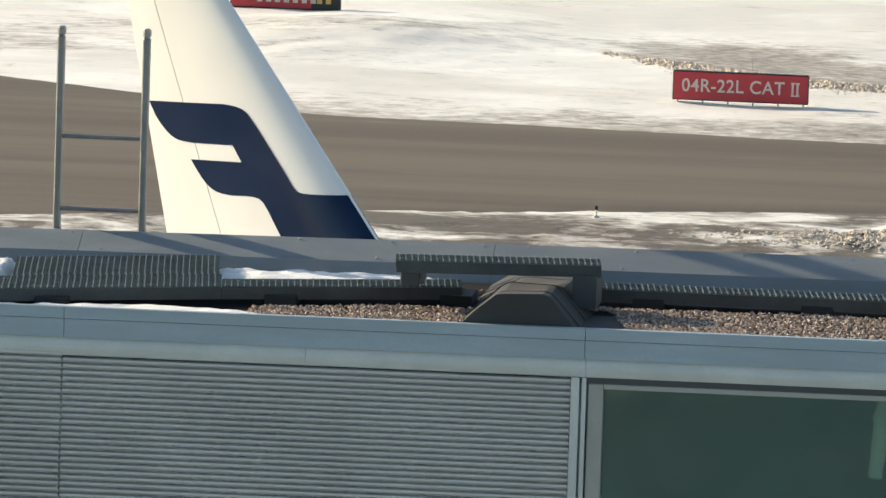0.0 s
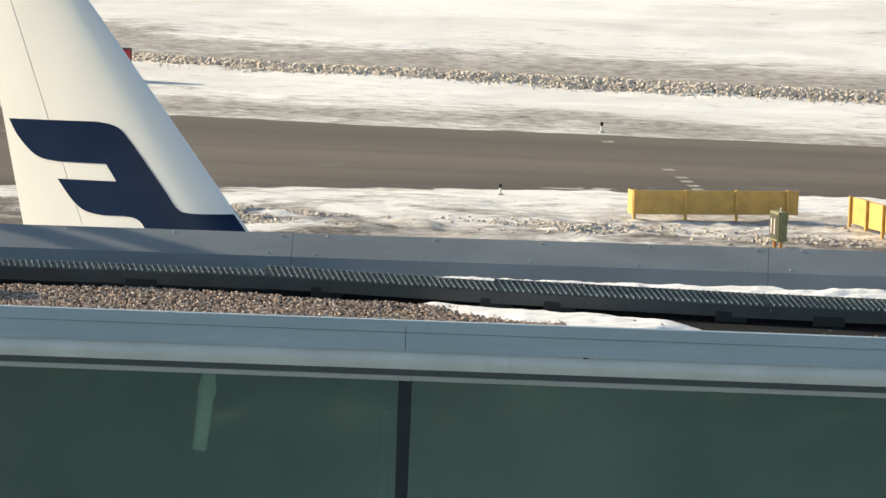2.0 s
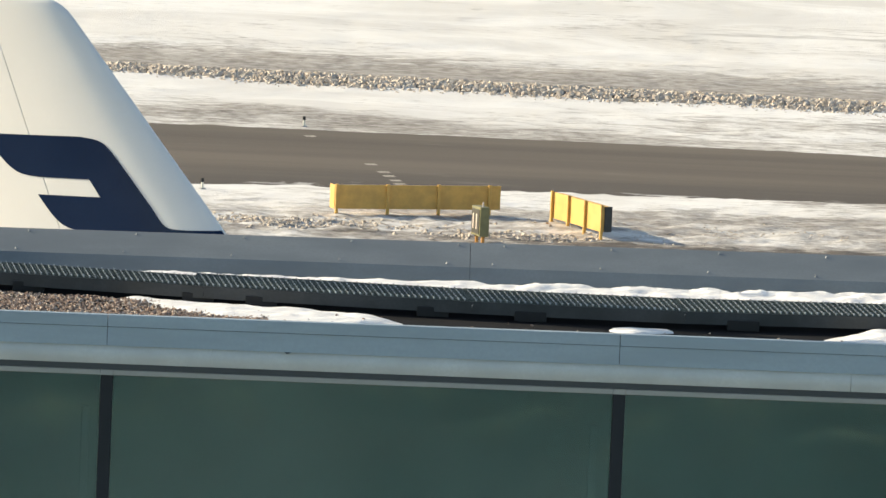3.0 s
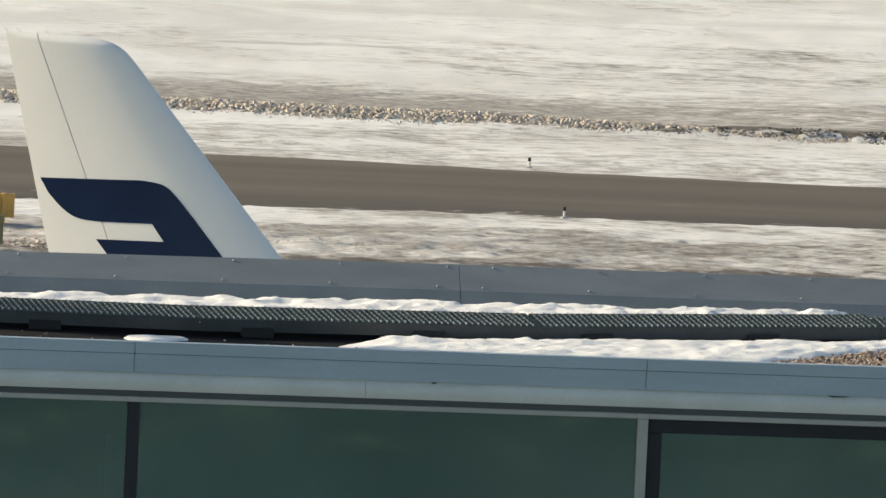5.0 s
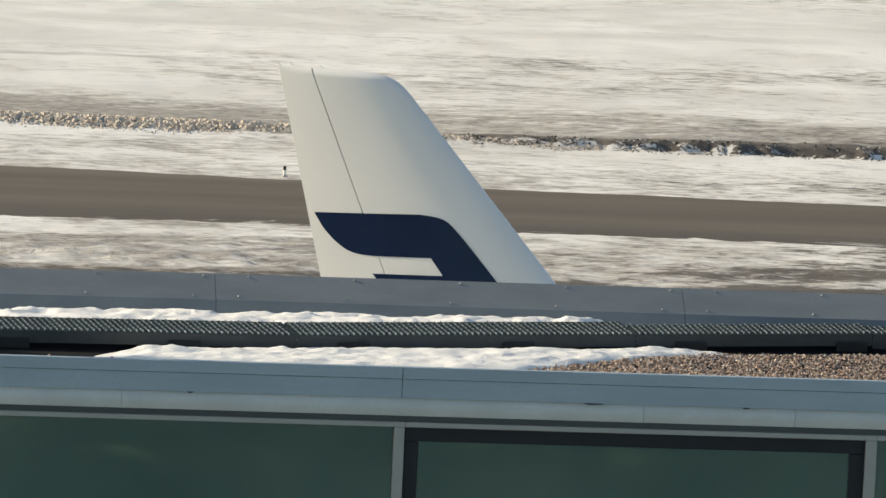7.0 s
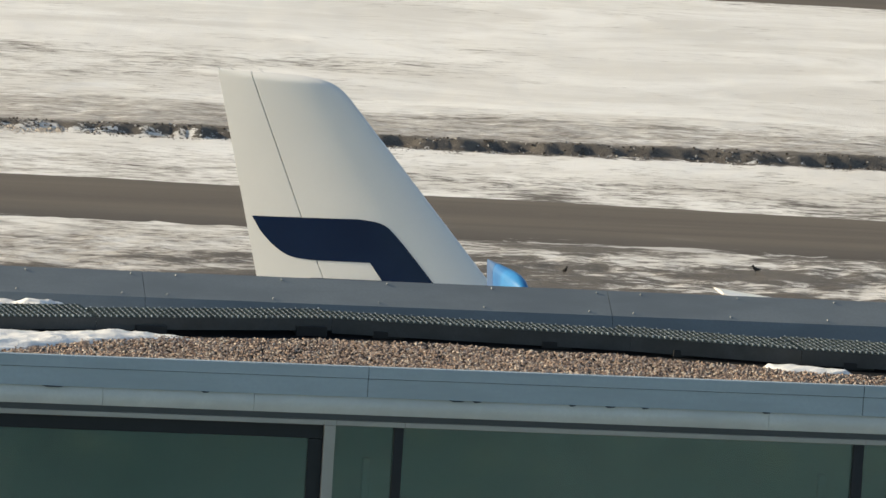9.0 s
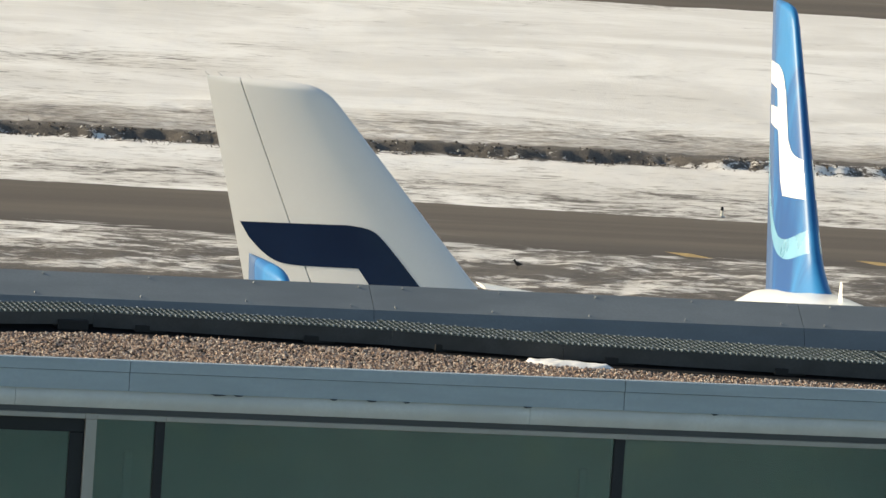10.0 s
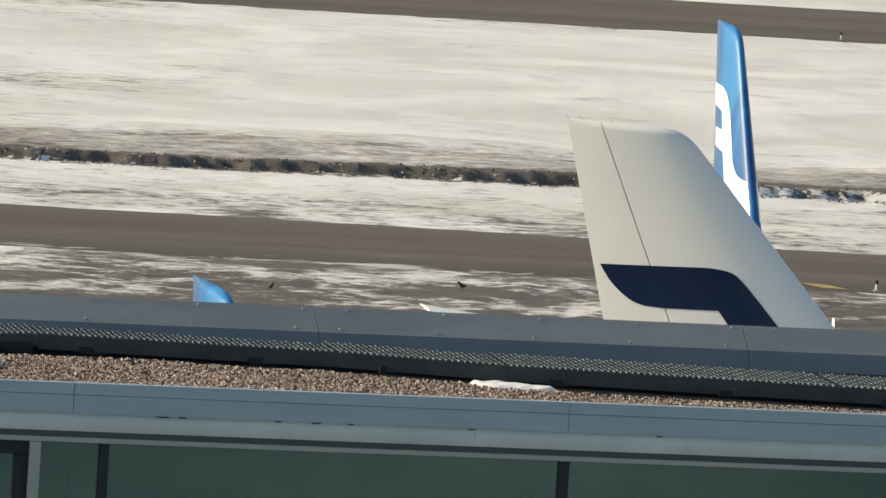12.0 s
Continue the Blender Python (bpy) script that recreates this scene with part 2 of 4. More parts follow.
M_MULLION = worn("blackened_mullion", (0.021, 0.024, 0.030), 0.5, 0.0, 0.08, spec=0.2)
M_CORRUG = worn("grey_corrugated_sheet", (0.52, 0.51, 0.51), 0.42, 0.1, 0.06, 1.0, 50, 0.02)
M_TEETH = worn("worn_bright_teeth", (0.31, 0.365, 0.42), 0.4, 0.4, 0.15, 8.0, 90)
M_GALV_BAR = worn("dull_grating_bars", (0.11, 0.135, 0.132), 0.55, 0.3, 0.15, 8.0, 90)
M_GALV_DARK = worn("weathered_channel", (0.064, 0.067, 0.071), 0.55, 0.3, 0.15, 4.0, 60)
M_RIVET = worn("bright_rivet", (0.30, 0.32, 0.34), 0.6, 0.2, 0.1)
M_WETFELT = worn("wet_roofing_felt", (0.015, 0.016, 0.018), 0.8, 0.0, 0.15, 2.0, 90, 0.2, spec=0.1)
M_FELT = worn("roofing_felt", (0.044, 0.044, 0.046), 0.9, 0.0, 0.12, 4.0, 120, 0.25)
M_LADDER = worn("ladder_steel", (0.22, 0.225, 0.23), 0.4, 0.5, 0.1, 6.0)
M_RUBBER = worn("black_rubber", (0.02, 0.02, 0.021), 0.8, 0.0, 0.1)
M_ROOM = worn("dim_wall_paint", (0.50, 0.53, 0.525), 0.8, 0.0, 0.1, 0.8)
M_ROOM_FLOOR = worn("dark_carpet", (0.18, 0.20, 0.20), 0.9, 0.0, 0.15, 2.0)
# glow put into the pale window streak; no lamp is known there
def streak_material():
    n = Nodes("glowing_streak")
    i = n.bsdf.inputs
    i["Emission Color"].default_value = (0.92, 1.0, 0.80, 1)
    i["Emission Strength"].default_value = 0.05
    return n.done(n.mix(n.ramp(n.noise(n.local, 6.0, 3), 0.3, 0.7), (0.66, 0.66, 0.58), (0.80, 0.79, 0.71)), 0.6)


M_STREAK = streak_material()
M_CREAM = worn("cream_shade", (0.75, 0.74, 0.66), 0.6, 0.0, 0.04)
M_CONCRETE = worn("grey_concrete", (0.22, 0.22, 0.215), 0.85, 0.0, 0.1, 0.4, 8, 0.1)
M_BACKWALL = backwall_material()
M_WHITE = worn("white_aircraft_paint", (0.75, 0.745, 0.73), 0.36, 0.0, 0.012, 0.6, 20, 0.0, spec=0.5, coat=0.35)
M_NAVY = worn("navy_livery_paint", (0.006, 0.018, 0.054), 0.16, 0.0, 0.06, 0.8, 20, 0.0, spec=0.22)
M_PUREWHITE = worn("bright_white_livery", (0.82, 0.82, 0.81), 0.3, 0.0, 0.02, 1.0, 20, 0.0, coat=0.3)
M_CYAN = worn("pale_cyan_livery", (0.17, 0.43, 0.62), 0.3, 0.0, 0.08, 1.0, 20, 0.0, coat=0.3)
M_GREYMETAL = worn("bare_metal", (0.35, 0.35, 0.36), 0.35, 0.8, 0.08)
M_REDFACE = worn("red_sign_face", (0.46, 0.035, 0.045), 0.45, 0.0, 0.08, 1.0, 30, 0.02)
M_BLACKFACE = worn("black_sign_face", (0.02, 0.022, 0.018), 0.5, 0.0, 0.1)
M_LETTER = worn("white_lettering", (0.60, 0.52, 0.47), 0.5, 0.0, 0.05)
M_YELLOW = worn("faded_yellow_paint", (0.66, 0.40, 0.11), 0.55, 0.0, 0.09, 2.5, 40, 0.05)
M_YELLOWMARK = worn("worn_yellow_marking", (0.44, 0.31, 0.12), 0.8, 0.0, 0.2, 3.0, 30)
M_WHITEMARK = worn("worn_white_marking", (0.40, 0.37, 0.32), 0.8, 0.0, 0.2, 3.0, 30)
M_OLIVE = worn("olive_box_paint", (0.20, 0.19, 0.09), 0.55, 0.0, 0.12, 3.0)
M_ORANGE = worn("orange_leg_paint", (0.55, 0.26, 0.06), 0.6, 0.0, 0.1)
M_BIRD = worn("dark_feathers", (0.03, 0.03, 0.032), 0.7, 0.0, 0.2)

# ---- mesh helpers ----


def add(name, verts, faces, mat, parent=None, label="", smooth=False):
    me = bpy.data.meshes.new(name)
    me.from_pydata([tuple(v) for v in verts], [], [tuple(f) for f in faces])
    me.materials.append(mat)
    if smooth:
        me.polygons.foreach_set("use_smooth", [True] * len(me.polygons))
    me.update()
    ob = new(name, me)
    ob.parent = parent
    if label:
        tagged(ob, label)
    return ob


def part(name, bm, mat, parent=None, label="", smooth=False):
    me = bpy.data.meshes.new(name)
    bm.to_mesh(me)
    bm.free()
    me.materials.append(mat)
    if smooth:
        me.polygons.foreach_set("use_smooth", [True] * len(me.polygons))
    ob = new(name, me)
    ob.parent = parent
    if label:
        tagged(ob, label)
    return ob


def box_bm(bm, x0, x1, y0, y1, z0, z1, bevel=0.0, m=None):
    r = bmesh.ops.create_cube(bm, size=1.0)
    vs = r["verts"]
    for v in vs:
        v.co = Vector(((x0 + x1) / 2 + v.co.x * (x1 - x0), (y0 + y1) / 2 + v.co.y * (y1 - y0), (z0 + z1) / 2 + v.co.z * (z1 - z0)))
    if bevel:
        es = list({e for v in vs for e in v.link_edges})
        r = bmesh.ops.bevel(bm, geom=es, offset=bevel, segments=1, affect="EDGES", profile=0.7)
        vs = list({v for f in r["faces"] for v in f.verts} | {v for v in vs if v.is_valid})
    if m is not None:
        bmesh.ops.transform(bm, matrix=m, verts=vs)
    return vs


def block(name, x0, x1, y0, y1, z0, z1, mat, parent=None, label="", bevel=0.0, m=None):
    bm = bmesh.new()
    box_bm(bm, x0, x1, y0, y1, z0, z1, bevel, m)
    return part(name, bm, mat, parent, label)


def tube(name, p0, p1, r0, r1, mat, parent=None, label="", sides=12):
    p0, p1 = Vector(p0), Vector(p1)
    q = (p1 - p0).to_track_quat("Z", "Y").to_matrix()
    vs, fs = [], []
    for p, r in ((p0, r0), (p1, r1)):
        for k in range(sides):
            a = 2 * math.pi * k / sides
            vs.append(p + q @ Vector((r * math.cos(a), r * math.sin(a), 0)))
    for k in range(sides):
        j = (k + 1) % sides
        fs.append((k, j, sides + j, sides + k))
    fs += [tuple(range(sides - 1, -1, -1)), tuple(range(sides, 2 * sides))]
    return add(name, vs, fs, mat, parent, label)


def empty(name, m=None, label="", category="", group="", kind=""):
    ob = new(name)
    if m is not None:
        ob.matrix_world = m
    return tagged(ob, label, category, group, kind)


def extrude_profile(name, prof, x0, x1, mat, parent=None, label="", closed=True, smooth=False, steps=1):
    """A profile of (y, z) pairs drawn out along x."""
    n = len(prof)
    vs, fs = [], []
    for k in range(steps + 1):
        x = x0 + (x1 - x0) * k / steps
        vs += [(x, y, z) for y, z in prof]
    last = n if closed else n - 1
    for k in range(steps):
        for i in range(last):
            j = (i + 1) % n
            fs.append((k * n + i, (k + 1) * n + i, (k + 1) * n + j, k * n + j))
    if closed:
        fs += [tuple(range(n)), tuple(range(steps * n + n - 1, steps * n - 1, -1))]
    return add(name, vs, fs, mat, parent, label, smooth)


RNG = np.random.default_rng(7)
TABLE = RNG.random((256, 256))


def vnoise(x, y, seed=0):
    """Smooth value noise on arrays, 0 to 1."""
    xi, yi = np.floor(x).astype(int), np.floor(y).astype(int)
    fx, fy = x - xi, y - yi
    fx, fy = fx * fx * (3 - 2 * fx), fy * fy * (3 - 2 * fy)
    s = seed * 37
    g = lambda a, b: TABLE[(a + s) % 256, (b + 2 * s) % 256]
    return (g(xi, yi) * (1 - fx) + g(xi + 1, yi) * fx) * (1 - fy) + (g(xi, yi + 1) * (1 - fx) + g(xi + 1, yi + 1) * fx) * fy


def fbm(x, y, seed=0, octaves=4):
    t, a, s = 0, 0.5, 0
    for k in range(octaves):
        t, s = t + a * vnoise(x * 2 ** k, y * 2 ** k, seed + k), s + a
        a *= 0.5
    return t / s


def grid_mesh(name, X, Y, Z, mat, parent=None, label="", smooth=True):
    ny, nx = X.shape
    me = bpy.data.meshes.new(name)
    co = np.stack([X, Y, Z], -1).reshape(-1, 3)
    i = np.arange((ny - 1) * (nx - 1))
    a = (i // (nx - 1)) * nx + i % (nx - 1)
    f = np.stack([a, a + 1, a + nx + 1, a + nx], 1)
    me.from_pydata(co.tolist(), [], f.tolist())
    me.materials.append(mat)
    me.polygons.foreach_set("use_smooth", [smooth] * len(me.polygons))
    ob = new(name, me)
    ob.parent = parent
    if label:
        tagged(ob, label)
    return ob


# ---- ground, taxiway, runway ----


def smooth_step(v, a, b):
    t = np.clip((v - a) / (b - a), 0, 1)
    return t * t * (3 - 2 * t)


def bank_line(x):
    """Distance of the ploughed snow bank from the eye's foot, along x."""
    return np.interp(x, [-60, -26, -21, -15, -10.5, -3, 4, 21, 31, 48, 64, 110], [286, 271, 266, 260.8, 259.2, 258.4, 257.7, 256.1, 255.0, 254.7, 253.9, 252])


def taxi_near(x):
    return np.interp(x, [-90, -35, -24.5, -13, -1.5, 10, 30, 54, 130], [214, 218, 223, 227.2, 229.8, 231.3, 231.2, 229.2, 224])


def taxi_far(x):
    return np.interp(x, [-90, -40, -32, -29.6, -7.4, 11.5, 23, 47, 58, 130], [300, 254, 248.5, 246.9, 244.8, 244.3, 242.6, 240.6, 239.3, 232.5])


def runway_near(x):
    return 317.9 - 0.085 * (x - 55.0)


def runway_far(x):
    return 333.6 - 0.085 * (x - 55.0)


def build_ground():
    xs = np.concatenate([[-4500, -2000, -900, -400, -180, -110], np.arange(-76, 112, 0.22), [150, 220, 420, 900, 2000, 4500]])
    ys = np.concatenate([[-900, -300, -60, 60, 150, 190], np.arange(204, 232, 0.18), np.arange(232, 244, 0.6), np.arange(244, 253, 0.3), np.arange(253, 259, 0.15), np.arange(259, 272, 0.25), np.arange(272, 345, 1.2), [360, 420, 600, 1200, 2500, 4800]])
    X, Y = np.meshgrid(xs, ys)
    return tagged(grid_mesh("ground", X, Y, ground_height(X, Y), M_GROUND), "snow-covered airfield ground with grey slush and frozen ruts", "ground", kind="structure")


def ground_height(X, Y):
    Z = np.zeros_like(X)
    calm = smooth_step(Y, 309, 313)
    inside = smooth_step(X, -78, -70) * (1 - smooth_step(X, 108, 118)) * smooth_step(Y, 200, 206) * (1 - smooth_step(Y, 338, 344))
    # verge before the taxiway: low frozen ruts
    near = (1 - smooth_step(Y, taxi_near(X) - 4, taxi_near(X) - 0.5))
    Z += near * (0.16 * fbm(X * 0.35, Y * 0.6, 1) + 0.10 * fbm(X * 1.6, Y * 2.0, 3, 3) + 0.06 * fbm(X * 3.2, Y * 4.0, 6, 2) - 0.14)
    lumps = np.exp(-((Y - 221.0 - 1.5 * np.sin(X * 0.15)) / 2.4) ** 2) * smooth_step(X, -18, -12) * (1 - smooth_step(X, 18, 26))
    Z += 0.22 * np.exp(-((X + 11.3) / 2.2) ** 2 - ((Y - 220.4) / 1.0) ** 2) * (0.6 + 0.8 * fbm(X * 2.2, Y * 2.2, 91, 3))
    Z += 0.5 * lumps * (0.20 * np.maximum(0, fbm(X * 1.8, Y * 1.8, 5, 4) - 0.42) * 2.4 + 0.07 * fbm(X * 3.6, Y * 3.6, 8, 2))
    # strip behind it
    far = smooth_step(Y, taxi_far(X) + 0.4, taxi_far(X) + 4)
    Z += far * (0.20 * fbm(X * 0.12, Y * 0.3, 9) + 0.07 * fbm(X * 0.8, Y * 1.2, 11, 3) - 0.08)
    # ploughed bank of clods, which turns into a cut edge of old snow towards the east
    b = Y - bank_line(X)
    start = smooth_step(X, -29, -24)
    west, east = 1 - smooth_step(X, 26, 36), smooth_step(X, 22, 34)
    Z += start * west * np.exp(-(b / 1.0) ** 2) * (0.04 + 0.12 * fbm(X * 2.2, Y * 2.2, 15, 3))
    cut = 0.5 * (fbm(X * 0.5, X * 0 + 2.0, 17, 3) - 0.5) * 2 + 0.3 * (fbm(X * 3.7, X * 0 + 6.0, 18, 3) - 0.5) * 2
    tall = 0.17 + 0.12 * fbm(X * 0.35, X * 0, 19, 4) + 0.09 * fbm(X * 3.1, Y * 2.5, 23, 3)
    Z += east * smooth_step(b + cut, -0.40, 0.10) * (1 - smooth_step(b, 2.0, 16)) * tall
    Z += east * np.exp(-((b + 1.6) / 1.6) ** 2) * 0.10 * np.maximum(0, fbm(X * 1.1, Y * 1.4, 27, 4) - 0.4)
    mound = np.exp(-(((X + 31) / 5) ** 2 + ((Y - 271) / 7) ** 2))
    Z += mound * (0.35 + 0.3 * fbm(X * 0.5, Y * 0.5, 21))
    Z *= inside * (1 - 0.9 * calm)
    road = (Y > taxi_near(X) + 1.9) & (Y < taxi_far(X) - 1.4)
    runway = (Y > runway_near(X) + 1.6) & (Y < runway_far(X) - 1.6)
    Z[road | runway] = -0.06
    return Z


def ragged_road(name, near, far, z, x0, x1, step, seed, label, wobble):
    """A road sheet whose two edges dip under the ground beside it."""
    xs = np.arange(x0, x1, step)
    na = near(xs) + wobble * 1.0 * (fbm(xs * 2.1, xs * 0 + 9.1, seed + 8, 4) - 0.5) * 2 + wobble * (fbm(xs * 0.22, xs * 0 + 3.1, seed, 5) - 0.5) * 2
    fa = far(xs) + wobble * 0.4 * (fbm(xs * 1.8, xs * 0 + 2.2, seed + 6, 4) - 0.5) * 2 + wobble * 0.6 * (fbm(xs * 0.3, xs * 0 + 7.7, seed + 4, 5) - 0.5) * 2
    rows = np.linspace(0, 1, 6)[:, None]
    Y = na[None] * (1 - rows) + fa[None] * rows
    Y = np.concatenate([na[None] - 1.4, Y, fa[None] + 1.4])
    Z = np.full_like(Y, z)
    Z[0], Z[-1] = -0.12, -0.12
    X = np.repeat(xs[None], 8, 0)
    return tagged(grid_mesh(name, X, Y, Z, M_TARMAC), label, "road", kind="structure")


def scatter_stones(name, x, y, z, size, mat, label, category, squash=0.75, jitter=0.22, round_lumps=False):
    """Many small angular lumps in one mesh."""
    n = len(x)
    if round_lumps:
        g = (1 + 5 ** 0.5) / 2
        base = np.array([(-1, g, 0), (1, g, 0), (-1, -g, 0), (1, -g, 0), (0, -1, g), (0, 1, g), (0, -1, -g), (0, 1, -g), (g, 0, -1), (g, 0, 1), (-g, 0, -1), (-g, 0, 1)]) / 1.9
        f = np.array([(0, 11, 5), (0, 5, 1), (0, 1, 7), (0, 7, 10), (0, 10, 11), (1, 5, 9), (5, 11, 4), (11, 10, 2), (10, 7, 6), (7, 1, 8),
                      (3, 9, 4), (3, 4, 2), (3, 2, 6), (3, 6, 8), (3, 8, 9), (4, 9, 5), (2, 4, 11), (6, 2, 10), (8, 6, 7), (9, 8, 1)])
    else:
        base = np.array([(1, 0, 0), (0, 1, 0), (-1, 0, 0), (0, -1, 0), (0, 0, 1), (0, 0, -1)], float)
        f = np.array([(0, 1, 4), (1, 2, 4), (2, 3, 4), (3, 0, 4), (1, 0, 5), (2, 1, 5), (3, 2, 5), (0, 3, 5)])
    base = base * (1, 1, squash)
    m = len(base)
    r = RNG.normal(0, jitter, (n, m, 3)) + base
    a = RNG.uniform(0, 6.28, n)
    ca, sa = np.cos(a)[:, None], np.sin(a)[:, None]
    v = np.stack([r[..., 0] * ca - r[..., 1] * sa, r[..., 0] * sa + r[..., 1] * ca, r[..., 2]], -1) * size[:, None, None]
    v += np.stack([x, y, z], -1)[:, None]
    fs = (f[None] + m * np.arange(n)[:, None, None]).reshape(-1, 3)
    return tagged(add(name, v.reshape(-1, 3).tolist(), fs.tolist(), mat), label, category, kind="stuff")


ground = build_ground()
ragged_road("road_taxiway", taxi_near, taxi_far, 0.008, -90, 130, 0.3, 31, "brownish tarmac taxiway with snow lying over its edges", 0.45)
ragged_road("road_runway", runway_near, runway_far, 0.03, -300, 420, 0.8, 41, "dark tarmac runway between snowy fields", 0.35)


n = 24000
cx = np.where(RNG.random(n) < 0.72, RNG.uniform(-23, 32, n), RNG.uniform(28, 80, n))
off = RNG.normal(0, 0.6, n)
small = (1 - 0.62 * smooth_step(cx, 18, 34)) * (0.75 + 0.25 * smooth_step(cx, -20, -6))
size = RNG.uniform(0.04, 0.11, n) * np.exp(-(off / 1.5) ** 2) * small
lift = (0.05 + 0.21 * np.exp(-(off / 0.7) ** 2)) * small
thin = (cx < 30) | (RNG.random(n) < 0.05 * (cx < 45))
cx, off, size, lift = cx[thin], off[thin], size[thin], lift[thin]
scatter_stones("snow_clods", cx, bank_line(cx) + off, lift, size, M_CLOD, "ploughed bank of frozen dirty snow clods", "snow bank", 1.1, 0.24, True)


# crumbs of soil and ice along the eastern cut
cx = RNG.uniform(24, 84, 2800)
off = RNG.normal(-0.35, 0.55, len(cx))
cut_here = fbm(cx * 0.8, cx * 0 + 3.0, 83, 4) > 0.42
cx, off = cx[cut_here], off[cut_here]
cy = bank_line(cx) + off
size = RNG.uniform(0.014, 0.05, len(cx)) * np.exp(-(off / 1.6) ** 2)
scatter_stones("soil_crumbs", cx, cy, ground_height(cx, cy) + 0.3 * size, size, M_CRUMB, "dark soil and ice crumbs along the cut snow edge", "soil crumbs", 0.8, 0.25, True)

# crumbled heaps of frozen slush along the verge
HEAPS = ((-11.3, 220.3, 1.7, 0.75, 4200), (-1.4, 220.6, 1.5, 0.6, 1300), (4.2, 219.6, 2.2, 0.5, 700), (9.5, 222.5, 2.5, 0.9, 500))
cx = np.concatenate([RNG.normal(h[0], h[2], h[4]) for h in HEAPS])
cy = np.concatenate([RNG.normal(h[1], h[3], h[4]) for h in HEAPS])
cluster = fbm(cx * 0.7, cy * 0.9, 77, 4) > 0.47
cx, cy = cx[cluster], cy[cluster]
size = RNG.uniform(0.018, 0.062, len(cx)) * np.where(cx > 7, 0.6, 1.0)
scatter_stones("slush_lumps", cx, cy, ground_height(cx, cy) + 0.1 * size, size, M_CLOD, "crumbled ridge of dirty frozen slush on the verge", "slush lumps", 0.7, 0.25, True)


def painted_quad(name, pts, z, mat, label):
    tagged(add(name, [(x, y, z) for x, y in pts], [tuple(range(len(pts)))], mat), label, "marking", kind="structure")


for x, y in ((-1.01, 242.8), (0.76, 235.9), (1.13, 234.0), (1.27, 233.05), (1.45, 232.0), (1.57, 231.2)):
    painted_quad("marking", [(x - 0.20, y + 0.12), (x + 0.12, y + 0.18), (x + 0.22, y - 0.20), (x - 0.10, y - 0.26)], 0.014, M_WHITEMARK, "worn white dashes painted on the tarmac")
for x in (51.1, 56.6):
    painted_quad("marking", [(x - 0.05, 230.6), (x + 0.65, 230.4), (x + 1.1, 229.4), (x + 0.35, 229.6)], 0.014, M_YELLOWMARK, "worn yellow bar painted on the tarmac")

# ---- corridor building ----
SLOPE = 0.0035
FY = 49.0
TOP = 19.265


FACADE = empty("wall_front", label="grey corridor wall with windows and ribbed cladding", category="wall", kind="structure")
X0, X1 = -13.4, 16.8
# wall below the windows, floor, back wall
block("lower_wall", X0, X1, FY + 0.05, FY + 0.30, 0.0, 16.2, M_CONCRETE, FACADE)
tagged(block("wall_back", X0, X1, 51.30, 51.55, 0.0, 19.20, M_ROOM), "plain rear wall of the corridor", "wall", kind="structure")
tagged(block("wall_west", X0 - 0.2, X0, FY + 0.05, 51.55, 0.0, 19.20, M_ROOM), "plain end wall of the corridor", "wall", kind="structure")
tagged(block("wall_east", X1, X1 + 0.2, FY + 0.05, 51.55, 0.0, 19.20, M_ROOM), "plain end wall of the corridor", "wall", kind="structure")
tagged(block("floor", X0, X1, FY + 0.31, 51.29, 16.05, 16.2, M_ROOM_FLOOR), "dark corridor floor", "floor", kind="structure")
tagged(block("ceiling", X0, X1, FY + 0.14, 51.29, 18.95, 19.19, M_ROOM), "plain corridor ceiling under the flat roof", "ceiling", kind="structure")
ROOF = tagged(block("roof", X0, X1, FY + 0.06, 51.29, 19.192, 19.225, M_WETFELT), "flat dark wet felt roof under gravel and old snow", "roof", kind="structure")

# fascia in lengths, with an open joint between them
SEAMS = [X0, -10.35, -7.34, -4.25, -1.337, 1.66, 4.666, 7.673, 10.667, 13.67, X1]
FASCIA = empty("trim_fascia", label="blue-grey metal roof edge in long panels", category="roof edge", kind="structure")
for a, b in zip(SEAMS[:-1], SEAMS[1:]):
    g = 0.002
    extrude_profile("cap", [(FY, TOP - 0.0685), (FY, TOP - 0.004), (FY + 0.004, TOP), (FY + 0.055, TOP), (FY + 0.055, TOP - 0.0685)], a + g, b - g, M_FASCIA, FASCIA)
    extrude_profile("fascia_panel", [(FY + 0.006, TOP - 0.072), (FY + 0.006, TOP - 0.182), (FY + 0.055, TOP - 0.182), (FY + 0.055, TOP - 0.072)], a + g, b - g, M_FASCIA, FASCIA)
extrude_profile("backing", [(FY + 0.014, TOP - 0.18), (FY + 0.014, TOP - 0.05), (FY + 0.05, TOP - 0.05), (FY + 0.05, TOP - 0.18)], X0, X1, M_DARKSHEET, FASCIA)
